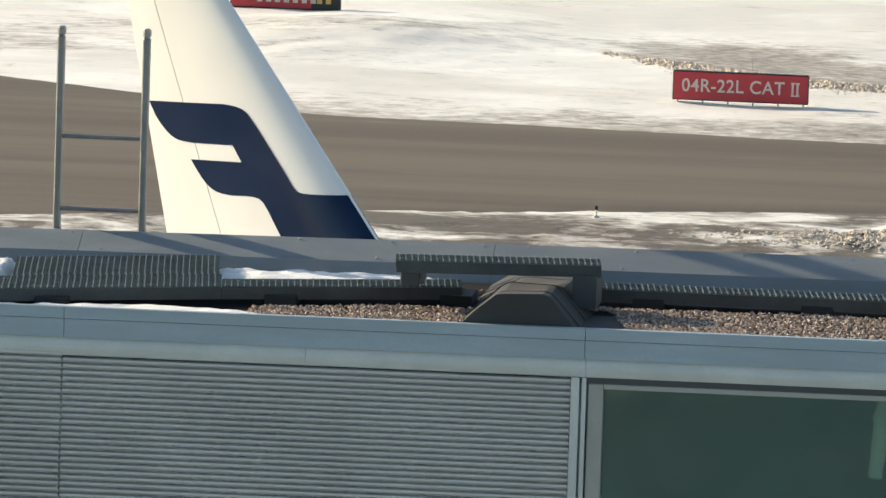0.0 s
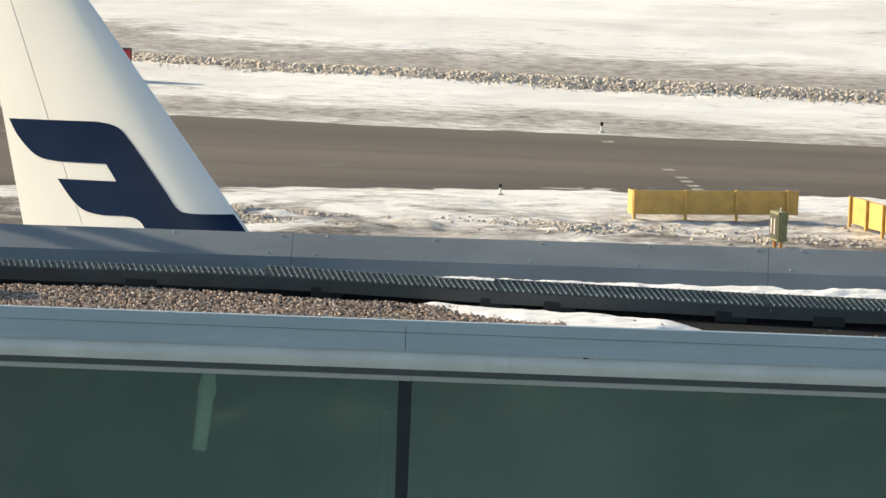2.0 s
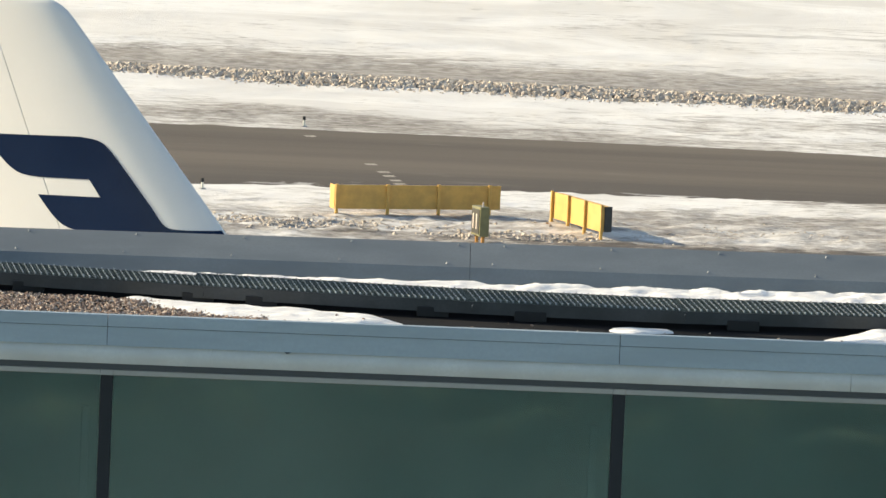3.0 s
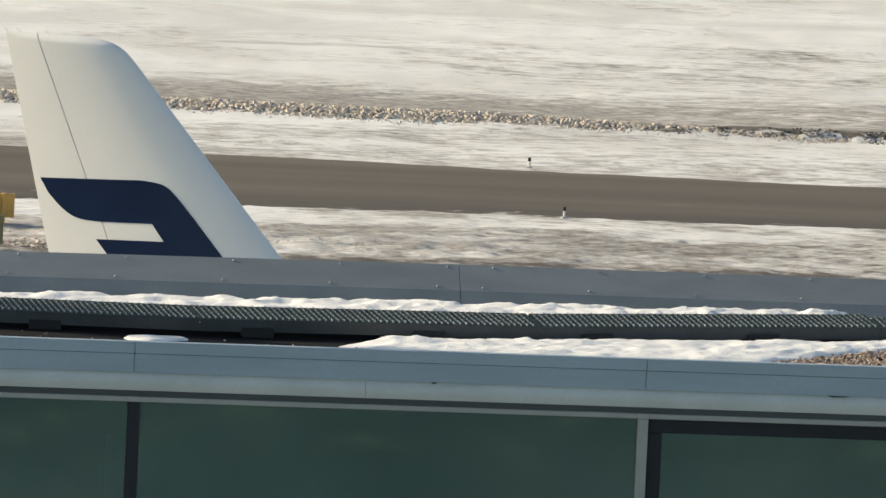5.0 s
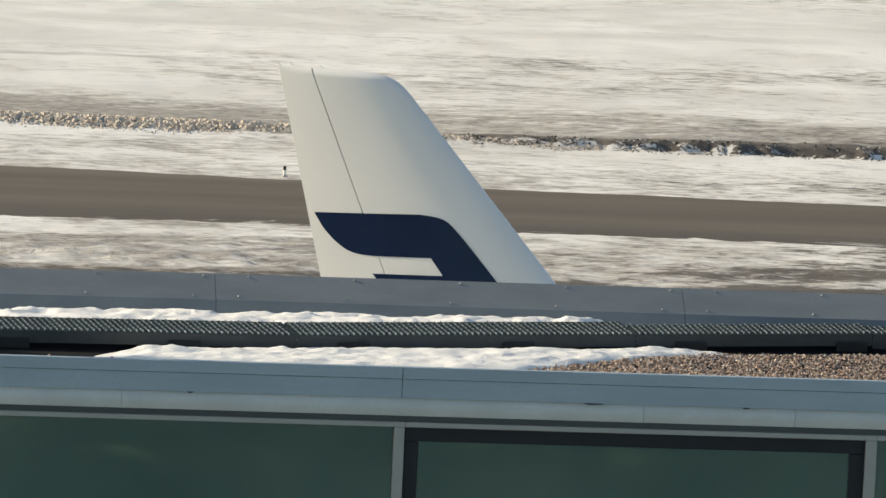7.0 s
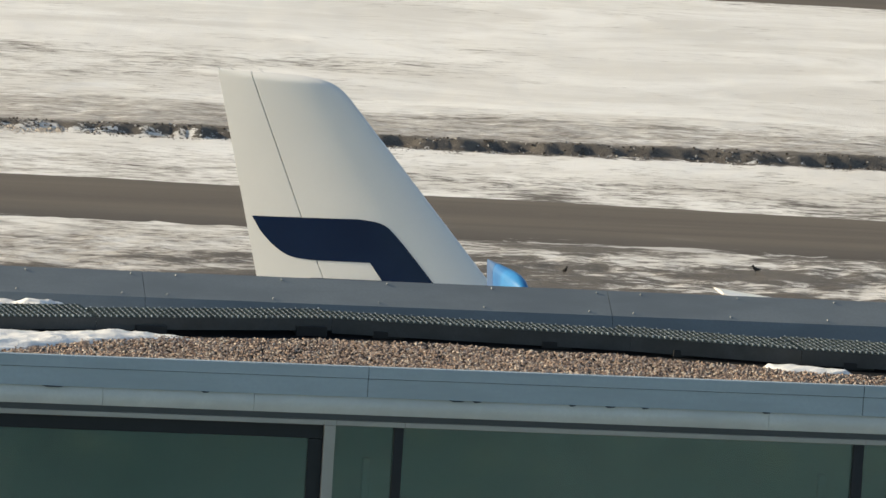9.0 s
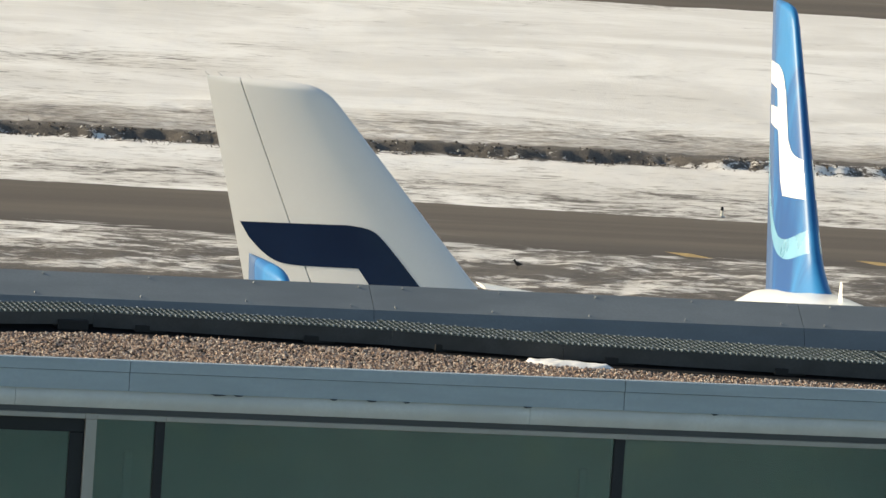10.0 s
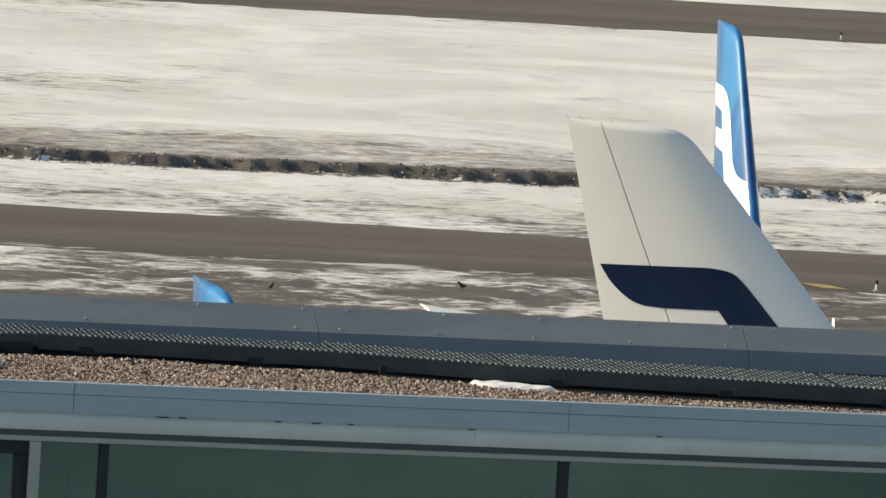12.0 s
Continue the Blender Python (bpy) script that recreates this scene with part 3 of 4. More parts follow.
# rounded pale rail under the fascia
rail = [(FY + 0.055, TOP - 0.1825)]
for k in range(11):
    a = math.pi * k / 10
    rail.append((FY + 0.022 - 0.016 * math.sin(a), TOP - 0.1825 - 0.1075 * k / 10))
rail.append((FY + 0.055, TOP - 0.29))
joints = [X0, -8.8, -5.9, -4.24, -0.72, 3.02, 6.1, 7.0, 10.1, 13.2, X1]
for a, b in zip(joints[:-1], joints[1:]):
    extrude_profile("rounded_rail", rail, a + 0.001, b - 0.001, M_TRIM, FASCIA, "pale grey rounded rail")
# dark strip put in as the shadow between rail and window heads
extrude_profile("shadow_gap", [(FY + 0.03, TOP - 0.325), (FY + 0.03, TOP - 0.292), (FY + 0.1, TOP - 0.292), (FY + 0.1, TOP - 0.325)], -4.27, X1, M_DARKSHEET, FASCIA, "dark strip for the shadow in the slot over the windows")

# peeling sealant along the joint under the fascia
for x, w in ((5.73, 0.14), (6.68, 0.05), (8.16, 0.10), (8.30, 0.06), (8.88, 0.05), (9.10, 0.07), (9.32, 0.05), (10.05, 0.06), (3.4, 0.04), (-0.3, 0.04), (11.2, 0.05)):
    add("sealant_flake", [(x, FY + 0.003, TOP - 0.180), (x + w, FY + 0.003, TOP - 0.182), (x + w * 0.8, FY - 0.006, TOP - 0.187), (x + w * 0.3, FY - 0.004, TOP - 0.190), (x + w * 0.5, FY + 0.02, TOP - 0.189)],
        [(0, 1, 2, 3), (0, 3, 4), (3, 2, 4), (2, 1, 4), (1, 0, 4)], M_DARKSHEET, FASCIA, "dark peeling sealant flake")

# ribbed cladding
PITCH = 0.0368


def ribbed(x0, x1, top):
    prof, z = [], top
    while z > 16.2:
        prof += [(FY + 0.056, z), (FY + 0.010, z - 0.007), (FY + 0.008, z - 0.010), (FY + 0.010, z - 0.020), (FY + 0.056, z - 0.022)]
        z -= PITCH
    prof += [(FY + 0.061, z), (FY + 0.061, top)]
    return extrude_profile("ribbed_panel", prof, x0, x1, M_CORRUG, FACADE, "grey horizontally ribbed metal cladding")


ribbed(-10.35, -7.352, TOP - 0.265)
ribbed(-7.340, -4.33, TOP - 0.300)
ribbed(X0, -10.36, TOP - 0.265)
block("corner_post", -4.325, -4.275, FY + 0.005, FY + 0.06, 16.2, TOP - 0.292, M_TRIM, FACADE, bevel=0.004)
block("corner_post", -4.262, -4.235, FY + 0.012, FY + 0.06, 16.2, TOP - 0.292, M_TRIM, FACADE, bevel=0.003)
block("wall_core", X0, -4.24, FY + 0.062, FY + 0.16, 16.2, 18.95, M_ROOM, FACADE)

WIN_TOP, WIN_LOW = TOP - 0.327, 16.25


def window(index, x0, x1, style, label):
    """One glazed bay: style 'light' or 'dark' frame, or 'plain'."""
    w = empty("window_%d" % index, label=label, category="window", kind="structure")
    head = 0.032
    block("window_frame", x0, x1, FY + 0.028, FY + 0.10, WIN_TOP - head, WIN_TOP, M_FRAME, w, bevel=0.003)
    block("window_sill", x0, x1, FY + 0.02, FY + 0.13, WIN_LOW - 0.05, WIN_LOW, M_FRAME, w, bevel=0.003)
    top, a, b = WIN_TOP - head, x0, x1
    if style == "dark":
        block("inner_frame", a, b, FY + 0.06, FY + 0.12, top - 0.085, top - 0.001, M_DARKFRAME, w, bevel=0.003)
        block("inner_frame", a, a + 0.085, FY + 0.061, FY + 0.121, WIN_LOW, top - 0.087, M_DARKFRAME, w, bevel=0.003)
        block("inner_frame", b - 0.085, b, FY + 0.061, FY + 0.121, WIN_LOW, top - 0.087, M_DARKFRAME, w, bevel=0.003)
        top, a, b = top - 0.086, a + 0.086, b - 0.086
    pane = block("pane", a + 0.001, b - 0.001, FY + 0.075, FY + 0.083, WIN_LOW, top, M_GLASS, w, "green-tinted reflecting glass")
    pane.visible_shadow = False
    return w


def mullion(x0, x1, mat, label, proud=0.05):
    block("head_piece", x0 - 0.001, x1 + 0.001, FY + 0.030, FY + 0.10, WIN_TOP - 0.032, WIN_TOP - 0.001, M_FRAME, FACADE, "pale frame head")
    tagged(block("mullion", x0, x1, FY + proud, FY + 0.13, WIN_LOW, WIN_TOP - 0.033, mat, None, bevel=0.003), label, "window mullion", group="window mullions", kind="structure")
    # pale strip added as a reflection beside each dark mullion
    if mat is M_MULLION:
        block("inner_post", x0 - 0.115, x0 - 0.07, FY + 0.45, FY + 0.50, 16.2, 18.66, M_ROOM, FACADE, "pale slim strip behind the glass for the mullion's reflection", 0.004)


block("jamb", -4.225, -4.135, FY + 0.03, FY + 0.12, WIN_LOW, WIN_TOP, M_FRAME, FACADE, bevel=0.004)
window(1, -4.133, -1.370, "light", "wide green-tinted corridor window in a pale metal frame")
mullion(-1.368, -1.296, M_MULLION, "dark slim mullion between two window panes")
window(2, -1.294, 1.632, "light", "wide green-tinted corridor window in a pale metal frame")
mullion(1.634, 1.706, M_MULLION, "dark slim mullion between two window panes")
window(3, 1.708, 4.630, "light", "wide green-tinted corridor window in a pale metal frame")
mullion(4.632, 4.694, M_FRAME, "pale metal post between two window bays", 0.03)
window(4, 4.696, 7.430, "dark", "green-tinted window set in a heavy charcoal frame")
mullion(7.432, 7.500, M_FRAME, "pale metal post between two window bays", 0.03)
window(5, 7.502, 7.854, "light", "narrow green-tinted corridor window beside a pale post")
mullion(7.856, 7.912, M_MULLION, "dark slim mullion between two window panes")
window(6, 7.914, 10.636, "light", "wide green-tinted corridor window in a pale metal frame")
mullion(10.638, 10.702, M_MULLION, "dark slim mullion between two window panes")
window(7, 10.704, 13.70, "light", "wide green-tinted corridor window in a pale metal frame")
window(8, 13.702, X1, "light", "wide green-tinted corridor window in a pale metal frame")

# sloping parapet along the far edge, in lengths
PARAPET = empty("trim_parapet", label="sloping zinc-grey metal parapet with rivets", category="parapet", kind="structure")
PSEAMS = [X0, -10.5, -7.62, -5.05, -2.12, 0.80, 3.72, 6.62, 9.55, 12.3, X1]
for a, b in zip(PSEAMS[:-1], PSEAMS[1:]):
    prof = [(51.31, 19.222), (51.315, 19.236), (51.36, 19.322), (51.595, 19.428), (51.62, 19.425), (51.62, 19.20), (51.56, 19.20)]
    extrude_profile("backing", [(51.32, 19.222), (51.325, 19.231), (51.37, 19.313), (51.594, 19.421), (51.612, 19.418), (51.612, 19.21)], a, b, M_DARKSHEET, PARAPET)
    extrude_profile("parapet_sheet", prof, a + 0.0015, b - 0.0015, M_PARAPET, PARAPET)
    for k in range(5):
        x = a + 0.14 + (b - a - 0.28) * k / 4
        for y in (51.39, 51.565):
            z = 19.322 + (y - 51.36) * 0.451
            tube("rivet", (x + (0.07 if y > 51.4 else 0), y, z), (x + (0.07 if y > 51.4 else 0), y, z + 0.006), 0.0075, 0.005, M_RIVET, PARAPET, "small bright rivet head", 6)

# the parapet stands a little taller over the middle lengths
for ob in PARAPET.children:
    for v in ob.data.vertices:
        v.co.z += float(np.interp(v.co.x, [-10, -8.7, -5.9, -4, -1, 4, 8, 12], [-0.038, -0.020, 0.012, 0.013, 0.030, 0.056, 0.049, 0.040])) * min(1.0, max(0.0, (v.co.z - 19.23) / 0.19))

# line of the raised walkway over the roof
def walk_edge(x):
    """Near edge of the walkway."""
    return float(np.interp(x, [-9, -7.8, -6.5, -5.7, -4.2, -2.9, -2.2, -0.8, 0.8, 2.06, 4.1, 6.2, 7.7, 8.5, 9.5, 10.5, 11.5, 12.5, 14.6],
                           [49.10, 49.14, 49.70, 50.0, 50.40, 50.50, 50.32, 49.98, 49.73, 49.64, 49.80, 50.34, 50.74, 50.68, 50.42, 50.08, 49.86, 49.70, 49.35]))


# gravel
def build_gravel():
    n = 120000
    x = RNG.uniform(-6.4, 14.5, n)
    y = FY + 0.06 + RNG.random(n) ** 1.3 * 1.75
    edge = np.array([walk_edge(v) for v in x])
    # stones stop short; the bare black felt stands in for the walkway's shadow
    front = edge - 0.17 - 0.12 * smooth_step(x, 6, 8) - 0.10 * smooth_step(x, 10.6, 12.6)
    keepers = ((x < -0.4) | (x > 5.4) | (RNG.random(n) < 0.004)) & (x > -6.3) & ((y < front) | (y > edge + 0.55))
    keepers &= ~((x > -5.0) & (x < -3.98 - 0.22 * (y - FY)) & (y < 50.0))
    x, y = x[keepers], y[keepers]
    n = len(x)
    s = RNG.uniform(0.0045, 0.0125, n)
    z = 19.226 + s * 0.6 + 0.035 * (fbm(x * 1.6, y * 1.6, 51) - 0.2)
    return scatter_stones("gravel", x, y, z, s, M_GRAVEL, "reddish brown and grey roof gravel", "gravel")


build_gravel()


def snow_patch(xs, fronts, backs, h, seed, label):
    """A thin drift between two uneven lines, thinning out towards its rim."""
    x0, x1 = xs[0], xs[-1]
    nx, ny = max(24, int((x1 - x0) / 0.022)), 30
    X, V = np.meshgrid(np.linspace(x0, x1, nx), np.linspace(0, 1, ny))
    wave = 0.05 * (fbm(X * 4.5, X * 0 + 1.3, seed, 4) - 0.5)
    f, b = np.interp(X, xs, fronts), np.interp(X, xs, backs)
    Y = f + (b - f) * V + wave
    u = (X - x0) / (x1 - x0)
    ends = np.minimum(1, np.minimum(u * 12, (1 - u) * 8))
    rim = np.clip(1 - np.abs(2 * V - 1) ** 5, 0, 1) ** 0.7
    tall = np.interp(X, xs, h) if np.ndim(h) else h
    dimple = fbm(X * 7.5, Y * 10, seed + 3, 3)
    Z = 19.221 + ends * rim * tall * (0.50 + 0.70 * dimple + 0.25 * fbm(X * 14, Y * 20, seed + 5, 2)) * (0.8 + 0.4 * V)
    return tagged(grid_mesh("snow_patch", X, Y, Z, M_SNOW), label, "snow", group="snow patches on the roof")


snow_patch((-8.6, -7.4, -6.95, -6.45, -5.95), (49.06,) * 5, (49.12, 49.17, 49.36, 49.36, 49.12), 0.035, 61, "thin drift of old snow on the roof edge")
snow_patch((-1.36, -1.1, -0.8, -0.3, 0.15, 0.42), (49.98, 49.72, 49.42, 49.22, 49.26, 49.36), (50.03, 50.0, 49.92, 49.82, 49.58, 49.40), 0.034, 62, "thin drift of old snow beside the roof walkway")
snow_patch((2.85, 3.2, 4.4, 5.3, 5.9, 6.4, 6.9), (49.28, 49.10, 49.06, 49.08, 49.66, 50.02, 50.22), (49.40, 49.66, 49.86, 50.06, 50.20, 50.34, 50.36), 0.055, 63, "long drift of old snow beside the roof walkway")
snow_patch((1.60, 1.75, 2.0), (49.40, 49.30, 49.44), (49.50, 49.52, 49.54), 0.02, 64, "small scrap of frozen snow on the roof")
snow_patch((10.22, 10.35, 10.55, 10.78), (49.86, 49.74, 49.70, 49.74), (49.98, 49.98, 49.92, 49.80), 0.04, 65, "small scrap of frozen snow on the gravel")
snow_patch((-8.6, -8.2, -7.86), (50.25, 50.25, 50.25), (51.05, 51.05, 50.95), 0.10, 66, "drift of old snow along the parapet foot")
snow_patch((-6.80, -6.5, -5.8, -5.25), (50.5, 50.6, 50.78, 50.98), (51.26, 51.26, 51.26, 51.22), 0.05, 67, "drift of old snow along the parapet foot")
snow_patch((-1.9, -1.2, 0.5, 3.0, 5.0, 7.0), (50.90, 50.62, 50.34, 50.30, 50.5, 50.95), (51.25, 51.26, 51.27, 51.27, 51.27, 51.26), (0.045, 0.048, 0.052, 0.075, 0.092, 0.102), 68, "long drift of old snow along the parapet foot")


# raised grating walkway
def walkway(x0, x1, y_a, y_b, depth, z, label, thick=0.085, feet=True):
    """A grating length from x0 to x1; its near edge runs from y_a to y_b."""
    e = empty("roof_walkway", label=label, category="walkway", group="roof walkway lengths")
    ya = lambda x: y_a + (y_b - y_a) * (x - x0) / (x1 - x0)
    bm_v, bm_f = [], []
    lean = float(np.interp(x0, [-8, -4, 3, 6], [-0.13, -0.12, -0.08, -0.02]))

    def bar(xa, xb, p, q, za, zb):
        """A bar between near offset p and far offset q of the edge."""
        nonlocal bm_v, bm_f
        k = len(bm_v)
        for zz in (za, zb):
            bm_v.extend([(u + lean * w, ya(u) + w, zz) for u, w in ((xa, p), (xb, p), (xb, q), (xa, q))])
        bm_f.extend([(k, k + 3, k + 2, k + 1), (k + 4, k + 5, k + 6, k + 7), (k, k + 1, k + 5, k + 4), (k + 1, k + 2, k + 6, k + 5), (k + 2, k + 3, k + 7, k + 6), (k + 3, k, k + 4, k + 7)])

    n = int((x1 - x0) / 0.0365)
    for k in range(n):
        x = x0 + 0.02 + k * 0.0365
        bar(x - 0.002, x + 0.002, 0.013, depth - 0.013, z - 0.03, z - 0.0025)
    lines = int(depth / 0.03)
    for k in range(1, lines):
        bar(x0, x1, depth * k / lines - 0.002, depth * k / lines + 0.002, z - 0.028, z - 0.004)
    add("grating", bm_v, bm_f, M_GALV_BAR, e, "galvanised bar grating")
    bm_v, bm_f = [], []
    rows = max(3, int(depth / 0.105))
    for k in range(n):
        x = x0 + 0.02 + k * 0.0365
        bar(x - 0.0038, x + 0.0038, 0.0, 0.018, z - 0.007, z + 0.004)
        for q in range(rows):
            p = depth * (q + (0.2 if k % 2 else 0.7)) / rows
            bar(x - 0.003, x + 0.003, p, p + 0.016, z - 0.007, z + 0.002)
    tagged(add("tread_teeth", bm_v, bm_f, M_TEETH, e, "worn bright anti-slip teeth"), kind="stuff")
    bm_v, bm_f = [], []
    for p in (0.004, depth - 0.012) if thick else ():
        bar(x0, x1, p, p + 0.008, z - thick, z - 0.012)
        add("side_channel", bm_v, bm_f, M_GALV_DARK, e, "dark weathered steel side channel")
        bm_v, bm_f = [], []
    step = 1.02
    x = x0 + 0.25
    while feet and x < x1 - 0.1:
        block("foot", x, x + 0.19, ya(x) - 0.012, ya(x) + depth - 0.02, 19.227, z - max(thick, 0.06) + 0.03, M_RUBBER, e, "black rubber support pad", 0.004)
        x += step
    return e


WZ = 19.345
knots = [-9.0, -7.8, -6.5, -5.10]
for a, b in zip(knots[:-1], knots[1:]):
    walkway(a + 0.001, b - 0.001, walk_edge(a), walk_edge(b), 0.62 if b < -6 else 0.38, WZ, "galvanised grating walkway raised over the roof")
knots = [-4.34, -2.2, -0.8, 0.8, 2.06, 4.1, 6.2, 7.7, 9.5, 10.5, 12.5, 14.6]
for a, b in zip(knots[:-1], knots[1:]):
    d = float(np.interp((a + b) / 2, (-3.3, -1.5, 0, 5, 7, 8.6, 10.0, 11.5), (0.30, 0.50, 0.60, 0.62, 0.45, 0.36, 0.50, 0.62)))
    walkway(a + 0.001, b - 0.001, walk_edge(a), walk_edge(b), d, WZ, "galvanised grating walkway raised over the roof", 0.085 if a < 7 else 0.102)


# step bridge over the felt-covered hump
def step_bridge():
    e = walkway(-5.445, -4.235, 49.62, 49.78, 0.33, 19.555, "grating step bridging the felt-covered roof hump", 0.08, False)
    e.name = "step_bridge"
    tagged(e, category="step")
    for x, wide, foot in ((-5.43, 0.115, 19.385), (-4.40, 0.145, 19.29)):
        block("leg", x, x + wide, 49.72, 50.12, foot, 19.485, M_DARKSHEET, e, "short dark steel leg", 0.004)
    return e


bridge = step_bridge()


def roof_hump():
    """A felt-covered joint hump across the roof, in overlapping sheets."""
    e = empty("roof_hump", label="hump covered in overlapping weathered roofing felt", category="roof joint")
    prof = [(-5.02, 19.226), (-4.93, 19.318), (-4.79, 19.455), (-4.75, 19.468), (-4.52, 19.468), (-4.48, 19.455), (-4.37, 19.32), (-4.30, 19.226)]
    n = len(prof)
    cuts = [FY + 0.062, FY + 0.24, FY + 0.42, FY + 0.60, FY + 0.95, FY + 1.5, FY + 2.2]
    low = [0.0, 0.0, 0.0, 0.0, 0.055, 0.075, 0.075]
    for k, (a, b) in enumerate(zip(cuts[:-1], cuts[1:])):
        vs, fs = [], []
        for y, lift, drop in ((a, 0.009 * (k % 2) + 0.004, low[k]), (b + 0.02, 0.009 * (k % 2), low[k + 1])):
            vs += [(-4.66 + (x + 4.66) * (1 + lift * 2) + 0.008 * math.sin(9 * y + 3 * x), y, 19.226 + (z - 19.226) * (0.90 - drop / 0.24 + lift) + 0.006 * math.sin(7 * y + 20 * x)) for x, z in prof]
        for i in range(n - 1):
            fs.append((i, i + 1, n + i + 1, n + i))
        fs += [tuple(range(n - 1, -1, -1)), tuple(range(n, 2 * n))]
        add("felt_sheet", vs, fs, M_FELT, e)
    bm = bmesh.new()
    box_bm(bm, -4.34, -3.98, FY + 0.064, FY + 0.86, 19.226, 19.238, 0.003)
    part("felt_apron", bm, M_FELT, e, "dark flat felt apron beside the hump")
    return e


roof_hump()

# landing grate before the ladder, and the ladder
landing = walkway(-7.775, -6.595, 49.79, 50.30, 0.95, WZ + 0.002, "wide grating landing at the foot of a ladder", 0)
landing.name = "ladder_landing"


def roof_ladder():
    e = empty("roof_ladder", label="grey steel ladder rising above the parapet", category="ladder")
    for x in (-7.813, -7.278):
        block("rail", x - 0.02, x + 0.02, 51.70, 51.79, 16.5, 20.613, M_LADDER, e, "grey steel side rail", 0.008)
        block("rail_cap", x - 0.022, x + 0.022, 51.698, 51.792, 20.613, 20.673, M_FRAME, e, "pale plastic end cap", 0.012)
        block("bracket", x - 0.03, x + 0.03, 51.612, 51.76, 19.36, 19.41, M_LADDER, e, bevel=0.004)
    z = 17.08
    while z < 20.1:
        tube("rung", (-7.813, 51.745, z), (-7.278, 51.745, z), 0.014, 0.014, M_LADDER, e, "", 10)
        z += 0.4525 if z > 19.0 else 0.4
    return e


roof_ladder()


def floodlight_mast():
    """Twin-legged mast added outside the view, to throw two soft shadow bars on the parapet."""
    e = empty("floodlight_mast", label="tall unseen twin-legged steel mast, added to cast the parapet shadows", category="mast")
    for x in (-9.97, -9.44):
        tube("leg", (x, 53.85, -0.05), (x, 53.85, 24.6), 0.068, 0.065, M_LADDER, e, "grey steel leg", 14)
    for z in (6, 12, 18, 23.5):
        tube("brace", (-9.97, 53.85, z), (-9.44, 53.85, z), 0.03, 0.03, M_LADDER, e, "", 8)
    return e


floodlight_mast()

# added glowing shape that stands in for a pale streak in the first window
def window_streak(x, y):
    e = empty("pendant_lamp", label="pale tall glowing shape added for a streak in the window", category="pendant lamp")
    tube("shade", (x, y, 18.38), (x + 0.03, y, 18.72), 0.042, 0.048, M_STREAK, e, "pale tapered streak body", 14)
    tube("upper_shade", (x + 0.03, y, 18.72), (x + 0.05, y, 18.90), 0.062, 0.026, M_STREAK, e, "", 14)
    tube("cord", (x + 0.05, y, 18.90), (x + 0.05, y, 18.951), 0.006, 0.006, M_DARKFRAME, e, "", 8)
    return e


window_streak(-2.55, 49.55)

# added unseen building, over whose roof edge the eye stands, for windows to reflect
tagged(block("wall_behind", -160, 160, -14, -4, 0, 23.9, M_BACKWALL), "long unseen green-grey building front, added for the window reflections", "wall", kind="structure")

# ---- aircraft ----


def lathe_x(name, stations, mat, parent, label="", sides=40):
    """A body along x: stations of (x, centre z, half width, half height)."""
    vs, fs = [], []
    for x, zc, w, h in stations:
        for k in range(sides):
            a = 2 * math.pi * k / sides
            vs.append((x, w * math.cos(a), zc + h * math.sin(a)))
    for i in range(len(stations) - 1):
        for k in range(sides):
            j = (k + 1) % sides
            fs.append((i * sides + k, (i + 1) * sides + k, (i + 1) * sides + j, i * sides + j))
    fs += [tuple(range(sides)), tuple(range(len(stations) * sides - 1, (len(stations) - 1) * sides - 1, -1))]
    return add(name, vs, fs, mat, parent, label, True)


